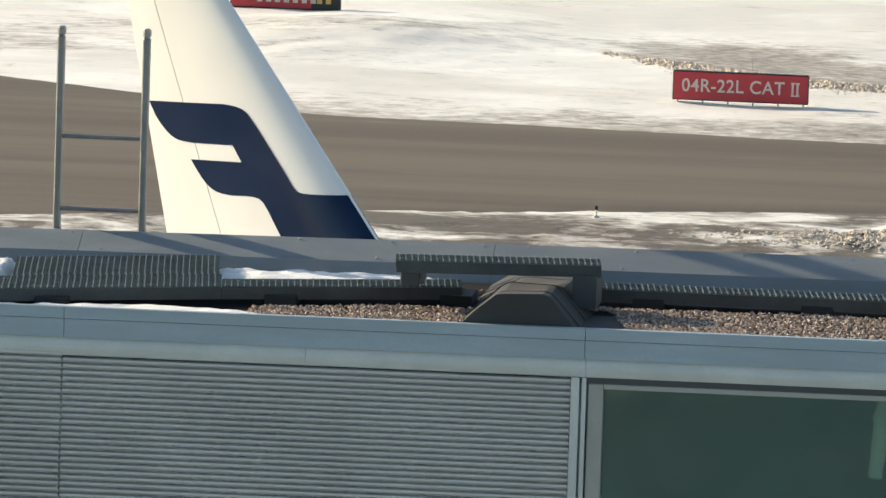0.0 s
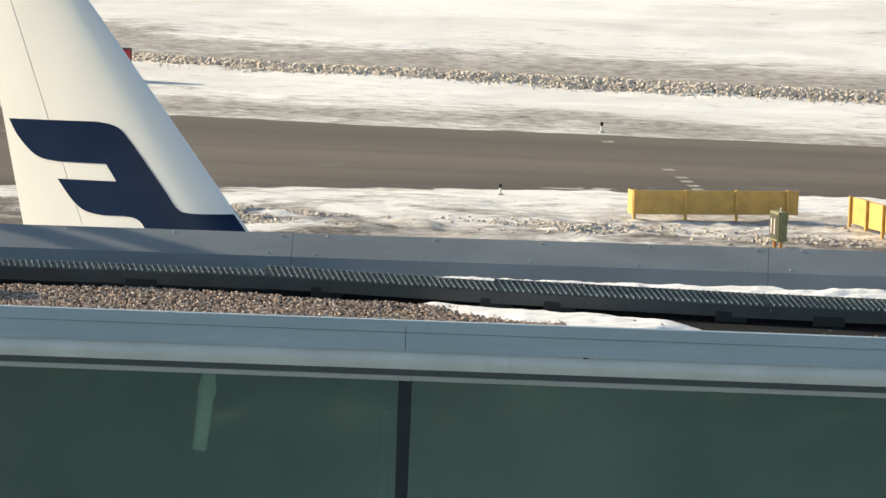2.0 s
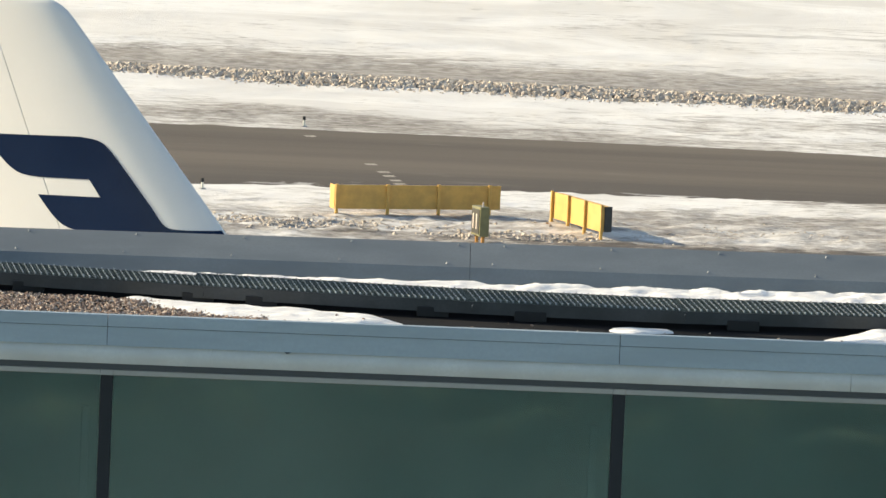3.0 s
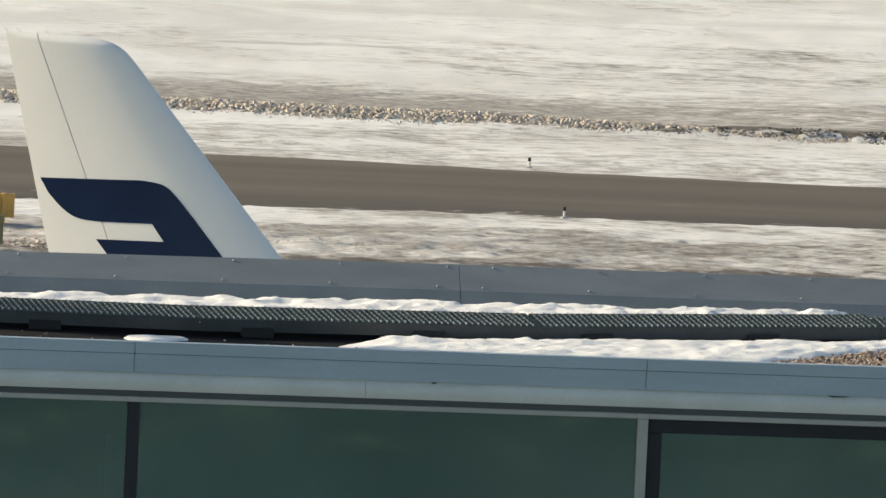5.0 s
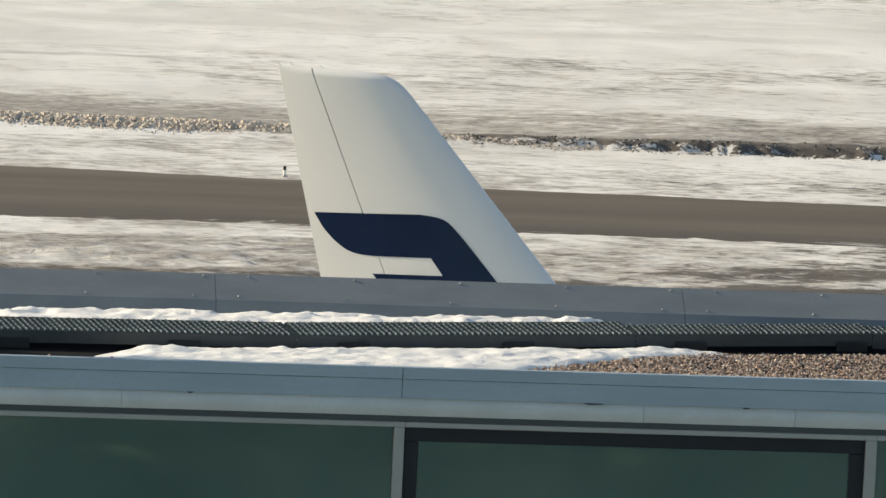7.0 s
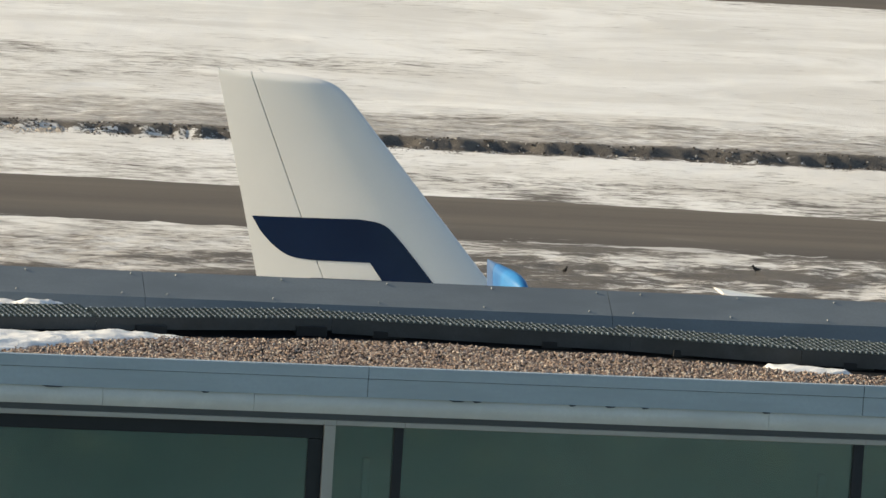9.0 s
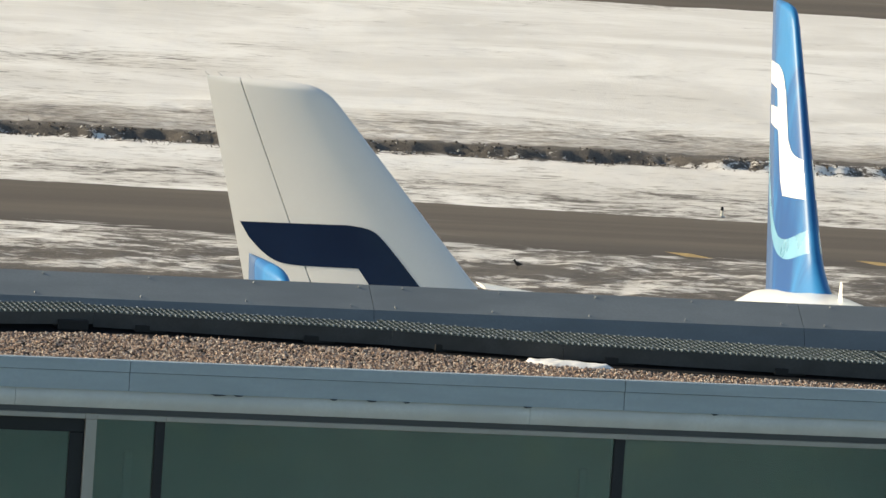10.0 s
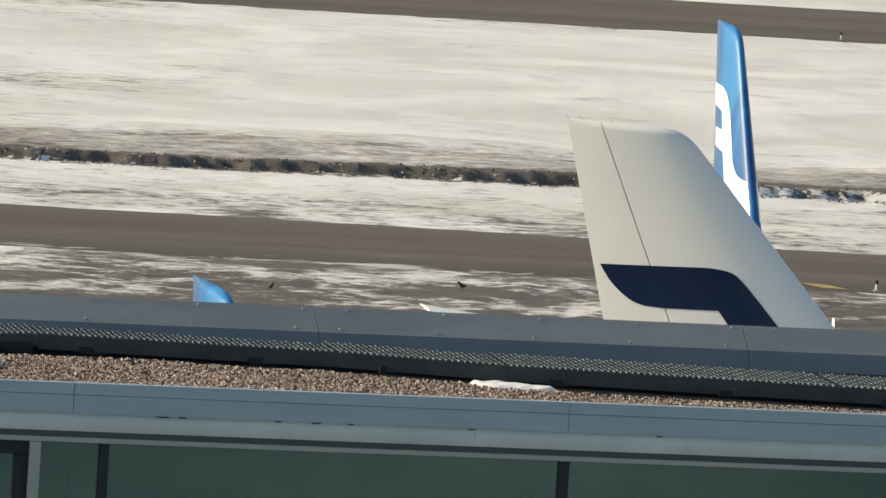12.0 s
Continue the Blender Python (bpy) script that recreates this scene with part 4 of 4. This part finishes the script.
class FinShape:
    """A swept fin: leading, trailing and hinge lines by height, with a thin symmetric section."""

    def __init__(self, lead, trail, hinge, tc):
        self.lead_z, self.lead_x = zip(*lead)
        self.trail_z, self.trail_x = zip(*trail)
        self.hinge_z, self.hinge_x = zip(*hinge)
        self.tc = tc
        self.top = self.lead_z[-1]

    def lead(self, z):
        return np.interp(z, self.lead_z, self.lead_x)

    def trail(self, z):
        return np.interp(z, self.trail_z, self.trail_x)

    def hinge(self, z):
        return np.interp(z, self.hinge_z, self.hinge_x)

    def half(self, x, z):
        lead, trail = self.lead(z), self.trail(z)
        c = np.maximum(lead - trail, 0.05)
        s = np.clip((lead - x) / c, 0, 1)
        cap = np.sqrt(np.clip((self.top - z) / 0.10, 0.0, 1.0))
        return (5 * self.tc * c * (0.2969 * np.sqrt(s) - 0.126 * s - 0.3516 * s ** 2 + 0.2843 * s ** 3 - 0.1036 * s ** 4) + 0.006) * (0.25 + 0.75 * cap)

    def surface(self, name, a, b, z0, mat, parent, label="", nz=56, nc=30):
        """The closed skin between the lines a and b (functions of height)."""
        zs = np.concatenate([np.linspace(z0, self.top - 0.5, nz - 16), np.linspace(self.top - 0.46, self.top, 16)])
        u = (1 - np.cos(np.linspace(0, math.pi, nc))) / 2
        vs, fs = [], []
        n = 2 * nc
        for z in zs:
            xs = a(z) + (b(z) - a(z)) * u
            h = self.half(xs, z)
            vs += [(x, -t, z) for x, t in zip(xs, h)] + [(x, t, z) for x, t in zip(xs[::-1], h[::-1])]
        for i in range(len(zs) - 1):
            for k in range(n):
                j = (k + 1) % n
                fs.append((i * n + k, i * n + j, (i + 1) * n + j, (i + 1) * n + k))
        fs += [tuple(range(n - 1, -1, -1)), tuple(range((len(zs) - 1) * n, len(zs) * n))]
        return add(name, vs, fs, mat, parent, label, True)

    def decal(self, name, pts, mat, parent, label, proud=0.009):
        """A thin painted field that hugs both sides of the fin."""
        for side in (-1, 1):
            bm = bmesh.new()
            bm.faces.new([bm.verts.new((x, 0, z)) for x, z in pts])
            bm.normal_update()
            bmesh.ops.triangulate(bm, faces=bm.faces[:])
            for d in (0.015, 0.04, 0.08, 0.15, 0.25, 0.4):
                z = sum(p[1] for p in pts) / len(pts)
                k = float(self.lead(z + 0.5) - self.lead(z - 0.5))
                bmesh.ops.bisect_plane(bm, geom=bm.verts[:] + bm.edges[:] + bm.faces[:], plane_co=(float(self.lead(z)) - d, 0, z), plane_no=(1, 0, -k))
            lo_x, hi_x = min(p[0] for p in pts), max(p[0] for p in pts)
            lo_z, hi_z = min(p[1] for p in pts), max(p[1] for p in pts)
            for k in range(1, int((hi_x - lo_x) / 0.14) + 1):
                bmesh.ops.bisect_plane(bm, geom=bm.verts[:] + bm.edges[:] + bm.faces[:], plane_co=(lo_x + 0.14 * k, 0, 0), plane_no=(1, 0, 0))
            for k in range(1, int((hi_z - lo_z) / 0.3) + 1):
                bmesh.ops.bisect_plane(bm, geom=bm.verts[:] + bm.edges[:] + bm.faces[:], plane_co=(0, 0, lo_z + 0.3 * k), plane_no=(0, 0, 1))
            for v in bm.verts:
                v.co.y = side * (float(self.half(v.co.x, v.co.z)) + proud)
            part(name, bm, mat, parent, label, True)


def rounded(pts, soft):
    """Cut the corners named in soft twice, leave the others sharp."""
    marks = [(p, i in soft) for i, p in enumerate(pts)]
    for _ in range(2):
        out = []
        for i, (p, s) in enumerate(marks):
            if not s:
                out.append((p, False))
                continue
            a, b = marks[i - 1][0], marks[(i + 1) % len(marks)][0]
            out += [((p[0] + (a[0] - p[0]) * 0.25, p[1] + (a[1] - p[1]) * 0.25), True), ((p[0] + (b[0] - p[0]) * 0.25, p[1] + (b[1] - p[1]) * 0.25), True)]
        marks = out
    return [p for p, _ in marks]


def slab_wing(name, root_x, chord, tip_x, tip_chord, y0, y1, z0, z1, thick, mat, parent, label=""):
    """A tapered, swept, thin-nosed wing panel."""
    vs, fs = [], []
    prof = [(0, 0), (0.04, 0.5), (0.2, 0.95), (0.45, 0.9), (0.75, 0.45), (1, 0.03), (0.75, -0.3), (0.45, -0.55), (0.2, -0.6), (0.04, -0.35)]
    n = len(prof)
    for y, x, c, z, th in ((y0, root_x, chord, z0, thick), (y1, tip_x, tip_chord, z1, thick * 0.4)):
        vs += [(x - c * u, y, z + th * w / 2) for u, w in prof]
    for k in range(n):
        j = (k + 1) % n
        fs.append((k, j, n + j, n + k))
    fs += [tuple(range(n - 1, -1, -1)), tuple(range(n, 2 * n))]
    return add(name, vs, fs, mat, parent, label)


def wheel(x, y, r, w, parent):
    t = tube("wheel", (x, y - w / 2, r), (x, y + w / 2, r), r, r, M_RUBBER, parent, "black rubber tyre", 20)
    tube("rim", (x, y - w / 2 - 0.01, r), (x, y + w / 2 + 0.01, r), r * 0.5, r * 0.5, M_GREYMETAL, t, "", 14)
    return t


def airframe(e, length, radius, zc, span, mat):
    """Body, wings, tailplanes, engines and wheels; the fin foot stands near x = 0."""
    L, r = length, radius
    st = [(-2.3, zc + 0.04 * r, 0.10 * r, 0.10 * r), (-1.6, zc + 0.06 * r, 0.20 * r, 0.20 * r), (0.5, zc + 0.13 * r, 0.42 * r, 0.42 * r), (3.0, zc + 0.10 * r, 0.66 * r, 0.66 * r),
          (6.0, zc + 0.04 * r, 0.90 * r, 0.90 * r), (9.0, zc, r, r), (L - 8.5, zc, r, r), (L - 6.5, zc - 0.02 * r, 0.95 * r, 0.96 * r), (L - 4.5, zc - 0.10 * r, 0.80 * r, 0.80 * r),
          (L - 3.2, zc - 0.18 * r, 0.56 * r, 0.55 * r), (L - 2.5, zc - 0.24 * r, 0.30 * r, 0.28 * r), (L - 2.3, zc - 0.26 * r, 0.06 * r, 0.06 * r)]
    lathe_x("fuselage", st, mat, e, "white rounded fuselage")
    wx = L * 0.52
    for s in (-1, 1):
        slab_wing("wing", wx + 3.2, 6.0, wx - 3.4, 1.5, s * r * 0.8, s * span / 2, zc - 0.6 * r, zc + 0.4, 0.75, M_WHITE, e, "pale swept wing")
        slab_wing("tailplane", 5.0, 3.6, 1.9, 1.3, s * 0.4 * r, s * (span * 0.11 + 3.7), zc + 0.05 * r, zc + 0.48 * r, 0.26, M_WHITE, e, "pale tailplane")
        ex, ey = wx + 3.0, s * span * 0.168
        n = tube("engine", (ex - 2.0, ey, zc - 1.25 * r), (ex + 1.4, ey, zc - 1.25 * r), 0.72, 0.98, M_WHITE, e, "white engine pod", 28)
        tube("intake_lip", (ex + 1.4, ey, zc - 1.25 * r), (ex + 1.55, ey, zc - 1.25 * r), 0.98, 0.90, M_GREYMETAL, n, "bare metal intake lip", 28)
        gx, gy = wx - 1.6, s * 3.0
        tube("gear_leg", (gx, gy, 0.6), (gx, gy, zc - 0.5 * r), 0.12, 0.14, M_GREYMETAL, e, "", 12)
        for d in (-0.4, 0.4):
            wheel(gx, gy + d, 0.56, 0.38, e)
    tube("nose_gear_leg", (L - 7.0, 0, 0.4), (L - 7.0, 0, zc - 0.7 * r), 0.09, 0.11, M_GREYMETAL, e, "", 12)
    for d in (-0.22, 0.22):
        wheel(L - 7.0, d, 0.38, 0.22, e)


def big_jet():
    e = empty("airliner", label="white twin-engine airliner with a navy mark on its fin, taxiing", category="airliner")
    airframe(e, 37.5, 1.98, 3.9, 34.0, M_WHITE)
    lead = [(5.0, 7.45), (11.45, 1.71), (11.58, 1.58), (11.68, 1.44), (11.75, 1.28), (11.80, 1.05), (11.82, 0.80)]
    trail = [(5.0, 0.98), (11.82, -0.76)]
    hinge = [(5.0, 2.86), (11.82, -0.13)]
    s = FinShape(lead, trail, hinge, 0.15)
    fin = s.surface("fin", lambda z: s.hinge(z) + 0.012, s.lead, 5.0, M_WHITE, e, "white swept tail fin")
    rudder = s.surface("rudder", s.trail, lambda z: s.hinge(z) - 0.012, 5.0, M_WHITE, e, "white rudder")
    z_le = lambda z: (float(s.lead(z)) - 0.004, z)
    mark = [(0.03, 9.24), (2.05, 9.36), (2.50, 9.33), (2.75, 9.12), (3.09, 8.76), (3.64, 8.16), (3.87, 7.88), (4.10, 7.84), z_le(7.88), z_le(7.4), z_le(7.0), z_le(6.6),
            (3.95, 6.62), (3.62, 6.95), (3.24, 7.46), (3.02, 7.70), (2.30, 7.65), (1.86, 7.67), (1.55, 7.85), (1.20, 8.23), (2.54, 8.30), (2.30, 8.60), (1.25, 8.55), (0.78, 8.56), (0.45, 8.75), (0.21, 8.98)]
    s.decal("tail_mark", rounded(mark, {2, 3, 6, 7, 13, 15, 17, 18, 23, 24}), M_NAVY, fin, "navy blue angular tail mark")
    for z in (11.2, 10.9, 10.3, 9.0):
        x = float(s.trail(z))
        tube("static_wick", (x, 0, z), (x - 0.12, 0, z - 0.02), 0.006, 0.003, M_GREYMETAL, rudder, "thin static wick", 6)
    for x in (-0.7, -0.45, 0.1):
        tube("static_wick", (x, 0, 11.80), (x - 0.10, 0, 11.88), 0.006, 0.003, M_GREYMETAL, rudder, "thin static wick", 6)
    return e


def small_jet(label, m):
    e = empty("regional_jet", m, label, "airliner", "parked blue-tailed jets")
    airframe(e, 34.0, 1.60, 3.80, 26.0, M_WHITE)
    lead = [(4.3, 8.25), (5.2, 6.65), (5.45, 6.10), (5.8, 5.55), (6.3, 5.10), (10.66, 1.90), (10.84, 1.74), (10.97, 1.55), (11.06, 1.30), (11.1, 0.95)]
    trail = [(4.3, 0.75), (11.1, -0.65)]
    hinge = [(4.3, 2.4), (11.1, -0.05)]
    s = FinShape(lead, trail, hinge, 0.12)
    fin = s.surface("fin", lambda z: s.hinge(z) + 0.010, s.lead, 4.3, M_BLUE, e, "glossy blue tail fin")
    s.surface("rudder", s.trail, lambda z: s.hinge(z) - 0.010, 4.3, M_RUDDER, e, "glossy blue rudder")
    at = lambda v, z: (float(s.trail(z) + (s.lead(z) - 0.004 - s.trail(z)) * v), z)
    mark = [at(0.02, 9.73), at(0.50, 9.75), at(0.70, 9.64), at(0.76, 9.2), at(0.78, 8.25), at(0.85, 8.00), at(0.985, 7.93), at(0.985, 7.5), at(0.985, 7.13),
            at(0.60, 7.03), at(0.54, 7.35), at(0.48, 8.35), at(0.10, 8.38), at(0.10, 8.78), at(0.46, 8.82), at(0.44, 9.22), at(0.02, 9.26)]
    s.decal("tail_mark", rounded(mark, {2, 5}), M_PUREWHITE, fin, "white angular tail mark")
    swoosh = [at(0.03, 8.1), at(0.10, 7.2), at(0.22, 6.5), at(0.40, 6.12), at(0.60, 6.10), at(0.82, 6.28), at(0.98, 6.5), at(0.98, 6.05), at(0.8, 5.84), at(0.6, 5.70), at(0.36, 5.74), at(0.18, 6.1), at(0.06, 6.9), at(0.02, 7.6)]
    s.decal("swoosh", rounded(swoosh, {1, 2, 3, 4, 5, 8, 9, 10, 11, 12}), M_CYAN, fin, "pale cyan curved stripe", 0.004)
    for x, top in ((7.85, 5.76), (12.3, 6.02)):
        add("antenna", [(x, -0.035, 5.25), (x, 0.035, 5.25), (x + 0.32, 0.0, 5.25), (x + 0.04, -0.022, top), (x + 0.04, 0.022, top), (x + 0.16, 0.0, top)],
            [(0, 2, 5, 3), (2, 1, 4, 5), (1, 0, 3, 4), (3, 5, 4), (0, 1, 2)], M_WHITE, e, "white blade antenna")
    return e


airliner = big_jet()
small_jet("parked white jet with a blue fin bearing a white mark", pose(42.55, 182.2, 0, 0, 0, -90.5))
small_jet("parked jet of which a blue fin tip shows over the roof", pose(22.54, 131.4, -0.52, 0, 0, -84.0))

# ---- airfield signs and small things ----


def lettering(text, size, width, m, parent):
    cu = bpy.data.curves.new("lettering", "FONT")
    cu.body = text
    cu.size = size
    cu.align_x, cu.align_y = "CENTER", "CENTER"
    cu.extrude = 0.004
    cu.space_character = 1.06
    cu.offset = 0.006
    ob = new("lettering", cu)
    bpy.context.view_layer.update()
    ob.scale = (width / max(0.01, ob.dimensions.x), 1, 1)
    me = bpy.data.meshes.new_from_object(ob)
    me.transform(Matrix.Diagonal((*ob.scale, 1)))
    bpy.data.objects.remove(ob)
    me.materials.clear()
    me.materials.append(M_LETTER)
    t = new("lettering", me)
    t.parent = parent
    t.matrix_basis = m
    return tagged(t, "white block lettering")


def hold_sign(x, y, yaw, width, height, label, text, split=0.0):
    e = empty("runway_sign", pose(x, y, 0, 0, 0, yaw), label, "airfield sign", "red airfield signs")
    z0 = 0.13
    block("sign_box", -width / 2, width / 2, 0, 0.30, z0, z0 + height, M_DARKFRAME, e, "dark sign case", 0.02)
    cut = width / 2 - split
    block("red_face", -width / 2 + 0.03, cut - 0.02, -0.012, 0.004, z0 + 0.03, z0 + height - 0.03, M_REDFACE, e, "red sign face", 0.004)
    if split:
        block("black_face", cut + 0.005, width / 2 - 0.03, -0.012, 0.004, z0 + 0.03, z0 + height - 0.03, M_BLACKFACE, e, "black sign face", 0.004)
    block("side_strip", -width / 2 - 0.02, -width / 2 - 0.001, 0.02, 0.28, z0 + 0.02, z0 + height - 0.02, M_CREAM, e, "pale end plate", 0.004)
    for k in range(6):
        u = -width / 2 + 0.15 + (width - 0.3) * k / 5
        tube("leg", (u, 0.15, -0.05), (u, 0.15, z0 + 0.01), 0.025, 0.025, M_GREYMETAL, e, "", 8)
    if text:
        lettering(text, height * 0.62, width * 0.86, pose(-split / 2, -0.016, z0 + height / 2, 90, 0, 0), e)
    else:
        for k in range(7):
            u = -width / 2 + 0.9 + k * 0.30
            block("letter_bar", u, u + 0.17, -0.018, -0.011, z0 + height * 0.24, z0 + height * 0.72, M_LETTER, e, "plain pale letter bar")
        for k in range(2):
            u = cut + 0.16 + k * 0.30
            block("letter_bar", u, u + 0.18, -0.018, -0.011, z0 + height * 0.24, z0 + height * 0.72, M_YELLOW, e, "plain pale letter bar")
    return e


s1 = hold_sign(-17.63, 254.7, 0, 4.12, 0.89, "red airfield sign with white lettering on short legs", "04R-22L CAT II")
for z in (0.762, 0.388):
    block("numeral_bar", 1.53, 1.80, -0.022, -0.012, z - 0.02, z + 0.02, M_LETTER, s1, "white serif bar")
tube("aerial", (0.32, 0.2, 1.0), (0.32, 0.2, 1.5), 0.012, 0.006, M_GREYMETAL, s1, "thin aerial rod", 8)
hold_sign(-34.7, 279.6, 0, 3.7, 0.90, "red and black airfield sign on short legs", "", 0.95)


def yellow_board(x0, y0, x1, y1, posts, height, label, lit_end):
    dx, dy = x1 - x0, y1 - y0
    w = math.hypot(dx, dy)
    e = empty("yellow_board", pose(x0, y0, 0, 0, 0, math.degrees(math.atan2(dy, dx))), label, "barrier board", "yellow boards")
    z0 = 0.20
    gap = w / (posts - 1)
    for k in range(posts - 1):
        a = gap * k
        block("board", a + 0.012, a + gap - 0.012, 0.0, 0.05, z0, z0 + height - 0.004 * (k % 2), M_YELLOW, e, "faded yellow board", 0.008)
    block("back_box", 0.02, w - 0.02, 0.052, 0.26, z0 + 0.02, z0 + height - 0.03, M_YELLOW, e, "", 0.01)
    for k in range(posts):
        block("post", gap * k - 0.04, gap * k + 0.04, -0.07, 0.002, -0.05, z0 + height + 0.03, M_YELLOW, e, "yellow square post", 0.008)
    if lit_end:
        block("board", w + 0.012, w + 0.32, 0.0, 0.05, z0, z0 + height, M_YELLOW, e, "faded yellow board", 0.008)
        block("end_board", -0.055, -0.042, 0.0, 0.42, z0, z0 + height, M_YELLOW, e, "yellow end board", 0.004)
    else:
        # the unlit board end gets its shadow as a dark plate
        block("end_plate", w - 0.018, w + 0.006, 0.056, 0.27, z0 + 0.01, z0 + height - 0.02, M_GALV_DARK, e, "dark plate for the shadowed end of the board", 0.004)
    return e


yellow_board(-0.15, 222.8, 3.92, 224.04, 4, 0.64, "long faded yellow board on posts in dirty snow", True)
yellow_board(5.60, 222.75, 6.84, 219.85, 4, 0.70, "sunlit yellow board set at an angle on posts", False)


def small_box_sign():
    e = empty("equipment_sign", pose(3.49, 217.85, 0, 0, 0, -70), "small olive box sign with framed face on orange legs", "airfield sign")
    block("case", -0.32, 0.32, 0.0, 0.26, 0.22, 0.98, M_OLIVE, e, "olive metal case", 0.015)
    block("face", -0.27, 0.27, -0.015, 0.002, 0.28, 0.92, M_BLACKFACE, e, "dark framed face", 0.004)
    block("face_bar", -0.17, -0.11, -0.022, -0.014, 0.40, 0.80, M_LETTER, e, "plain pale bar")
    block("face_bar", 0.06, 0.12, -0.022, -0.014, 0.40, 0.80, M_LETTER, e, "plain pale bar")
    for u in (-0.22, 0.22):
        tube("leg", (u, 0.13, -0.05), (u, 0.13, 0.24), 0.045, 0.045, M_ORANGE, e, "orange leg", 10)
    tube("lamp_knob", (0.15, 0.13, 0.98), (0.15, 0.13, 1.10), 0.03, 0.02, M_LETTER, e, "", 8)
    return e


small_box_sign()


def edge_marker(m):
    e = empty("edge_light", m, "short dark-topped edge marker standing in the snow", "edge light", "edge markers")
    tube("stem", (0, 0, -0.05), (0, 0, 0.20), 0.035, 0.035, M_CREAM, e, "pale stem", 10)
    tube("head", (0, 0, 0.18), (0, 0, 0.29), 0.05, 0.04, M_DARKFRAME, e, "dark lamp head", 12)
    tube("base", (0, 0, -0.04), (0, 0, 0.02), 0.10, 0.09, M_GREYMETAL, e, "", 12)
    return e


first = edge_marker(pose(-1.2, 245.4, 0.02))
for x, y in ((-3.8, 227.9), (-19.2, 223.4), (19.5, 243.9), (19.5, 231.0), (54.9, 240.6), (58.5, 229.4), (78.6, 316.6)):
    copy_thing(first, pose(x, y, 0.02))


def crow(m, label):
    """A dark bird standing on the snow."""
    e = empty("crow", m @ Matrix.Scale(0.72, 4), label, "bird", "birds on the verge")
    lathe_x("body", [(-0.22, 0.16, 0.01, 0.01), (-0.14, 0.17, 0.05, 0.03), (-0.04, 0.18, 0.075, 0.07), (0.06, 0.21, 0.08, 0.08), (0.13, 0.26, 0.05, 0.06), (0.16, 0.28, 0.02, 0.02)], M_BIRD, e, "", 12)
    lathe_x("head", [(0.10, 0.31, 0.01, 0.01), (0.13, 0.32, 0.045, 0.045), (0.17, 0.32, 0.045, 0.045), (0.20, 0.315, 0.02, 0.02), (0.27, 0.30, 0.004, 0.004)], M_BIRD, e, "", 10)
    for y in (-0.03, 0.03):
        tube("leg", (0.02, y, -0.03), (0.02, y, 0.15), 0.008, 0.008, M_BIRD, e, "", 6)
    return e


crow(pose(40.0, 222.6, 0.0, 0, 0, -70), "dark bird standing in the muddy snow")
crow(pose(45.7, 224.8, 0.0, 0, 0, 200), "dark bird standing in the muddy snow beside slush")

# the roof falls slightly to one side
SHEAR = Matrix(((1, 0, 0, 0), (0, 1, 0, 0), (SLOPE, 0, 1, -0.003), (0, 0, 0, 1)))
for ob in list(scene.objects):
    if ob.type == "MESH" and ob.parent is None or ob.type == "MESH" and ob.parent.type == "EMPTY" and ob.parent.matrix_world.translation.length == 0:
        lo = min((v.co.y for v in ob.data.vertices), default=0)
        hi = max((v.co.y for v in ob.data.vertices), default=0)
        if 48 < lo and hi < 52 and ob.data.users == 1:
            ob.data.transform(SHEAR)


def motions():
    rows = ((0.0, -22.26, 158.76, -31.0), (0.5, -19.73, 157.87, -29.8), (1.0, -16.97, 156.91, -28.7), (1.5, -14.46, 155.88, -27.5), (2.0, -11.70, 154.90, -27.0),
            (2.5, -9.20, 153.96, -26.3), (3.0, -6.52, 153.10, -25.6), (3.5, -4.05, 152.34, -24.9), (5.3, 4.71, 150.48, -21.8), (5.5, 5.67, 150.35, -21.4),
            (6.0, 8.06, 150.07, -21.1), (6.5, 10.22, 149.87, -20.9), (6.7, 11.14, 149.80, -20.9), (8.3, 18.08, 149.40, -20.8), (8.5, 18.90, 149.35, -20.9),
            (9.0, 21.05, 149.22, -21.0), (9.5, 23.04, 149.10, -21.2), (10.0, 25.12, 148.95, -21.4), (10.5, 26.98, 148.84, -21.6), (11.0, 28.99, 148.72, -21.8),
            (11.5, 30.80, 148.70, -22.0), (12.0, 32.73, 148.76, -22.2))
    walk(airliner, [(t, pose(x, y, 0, 0, 0, a)) for t, x, y, a in rows])


motions()
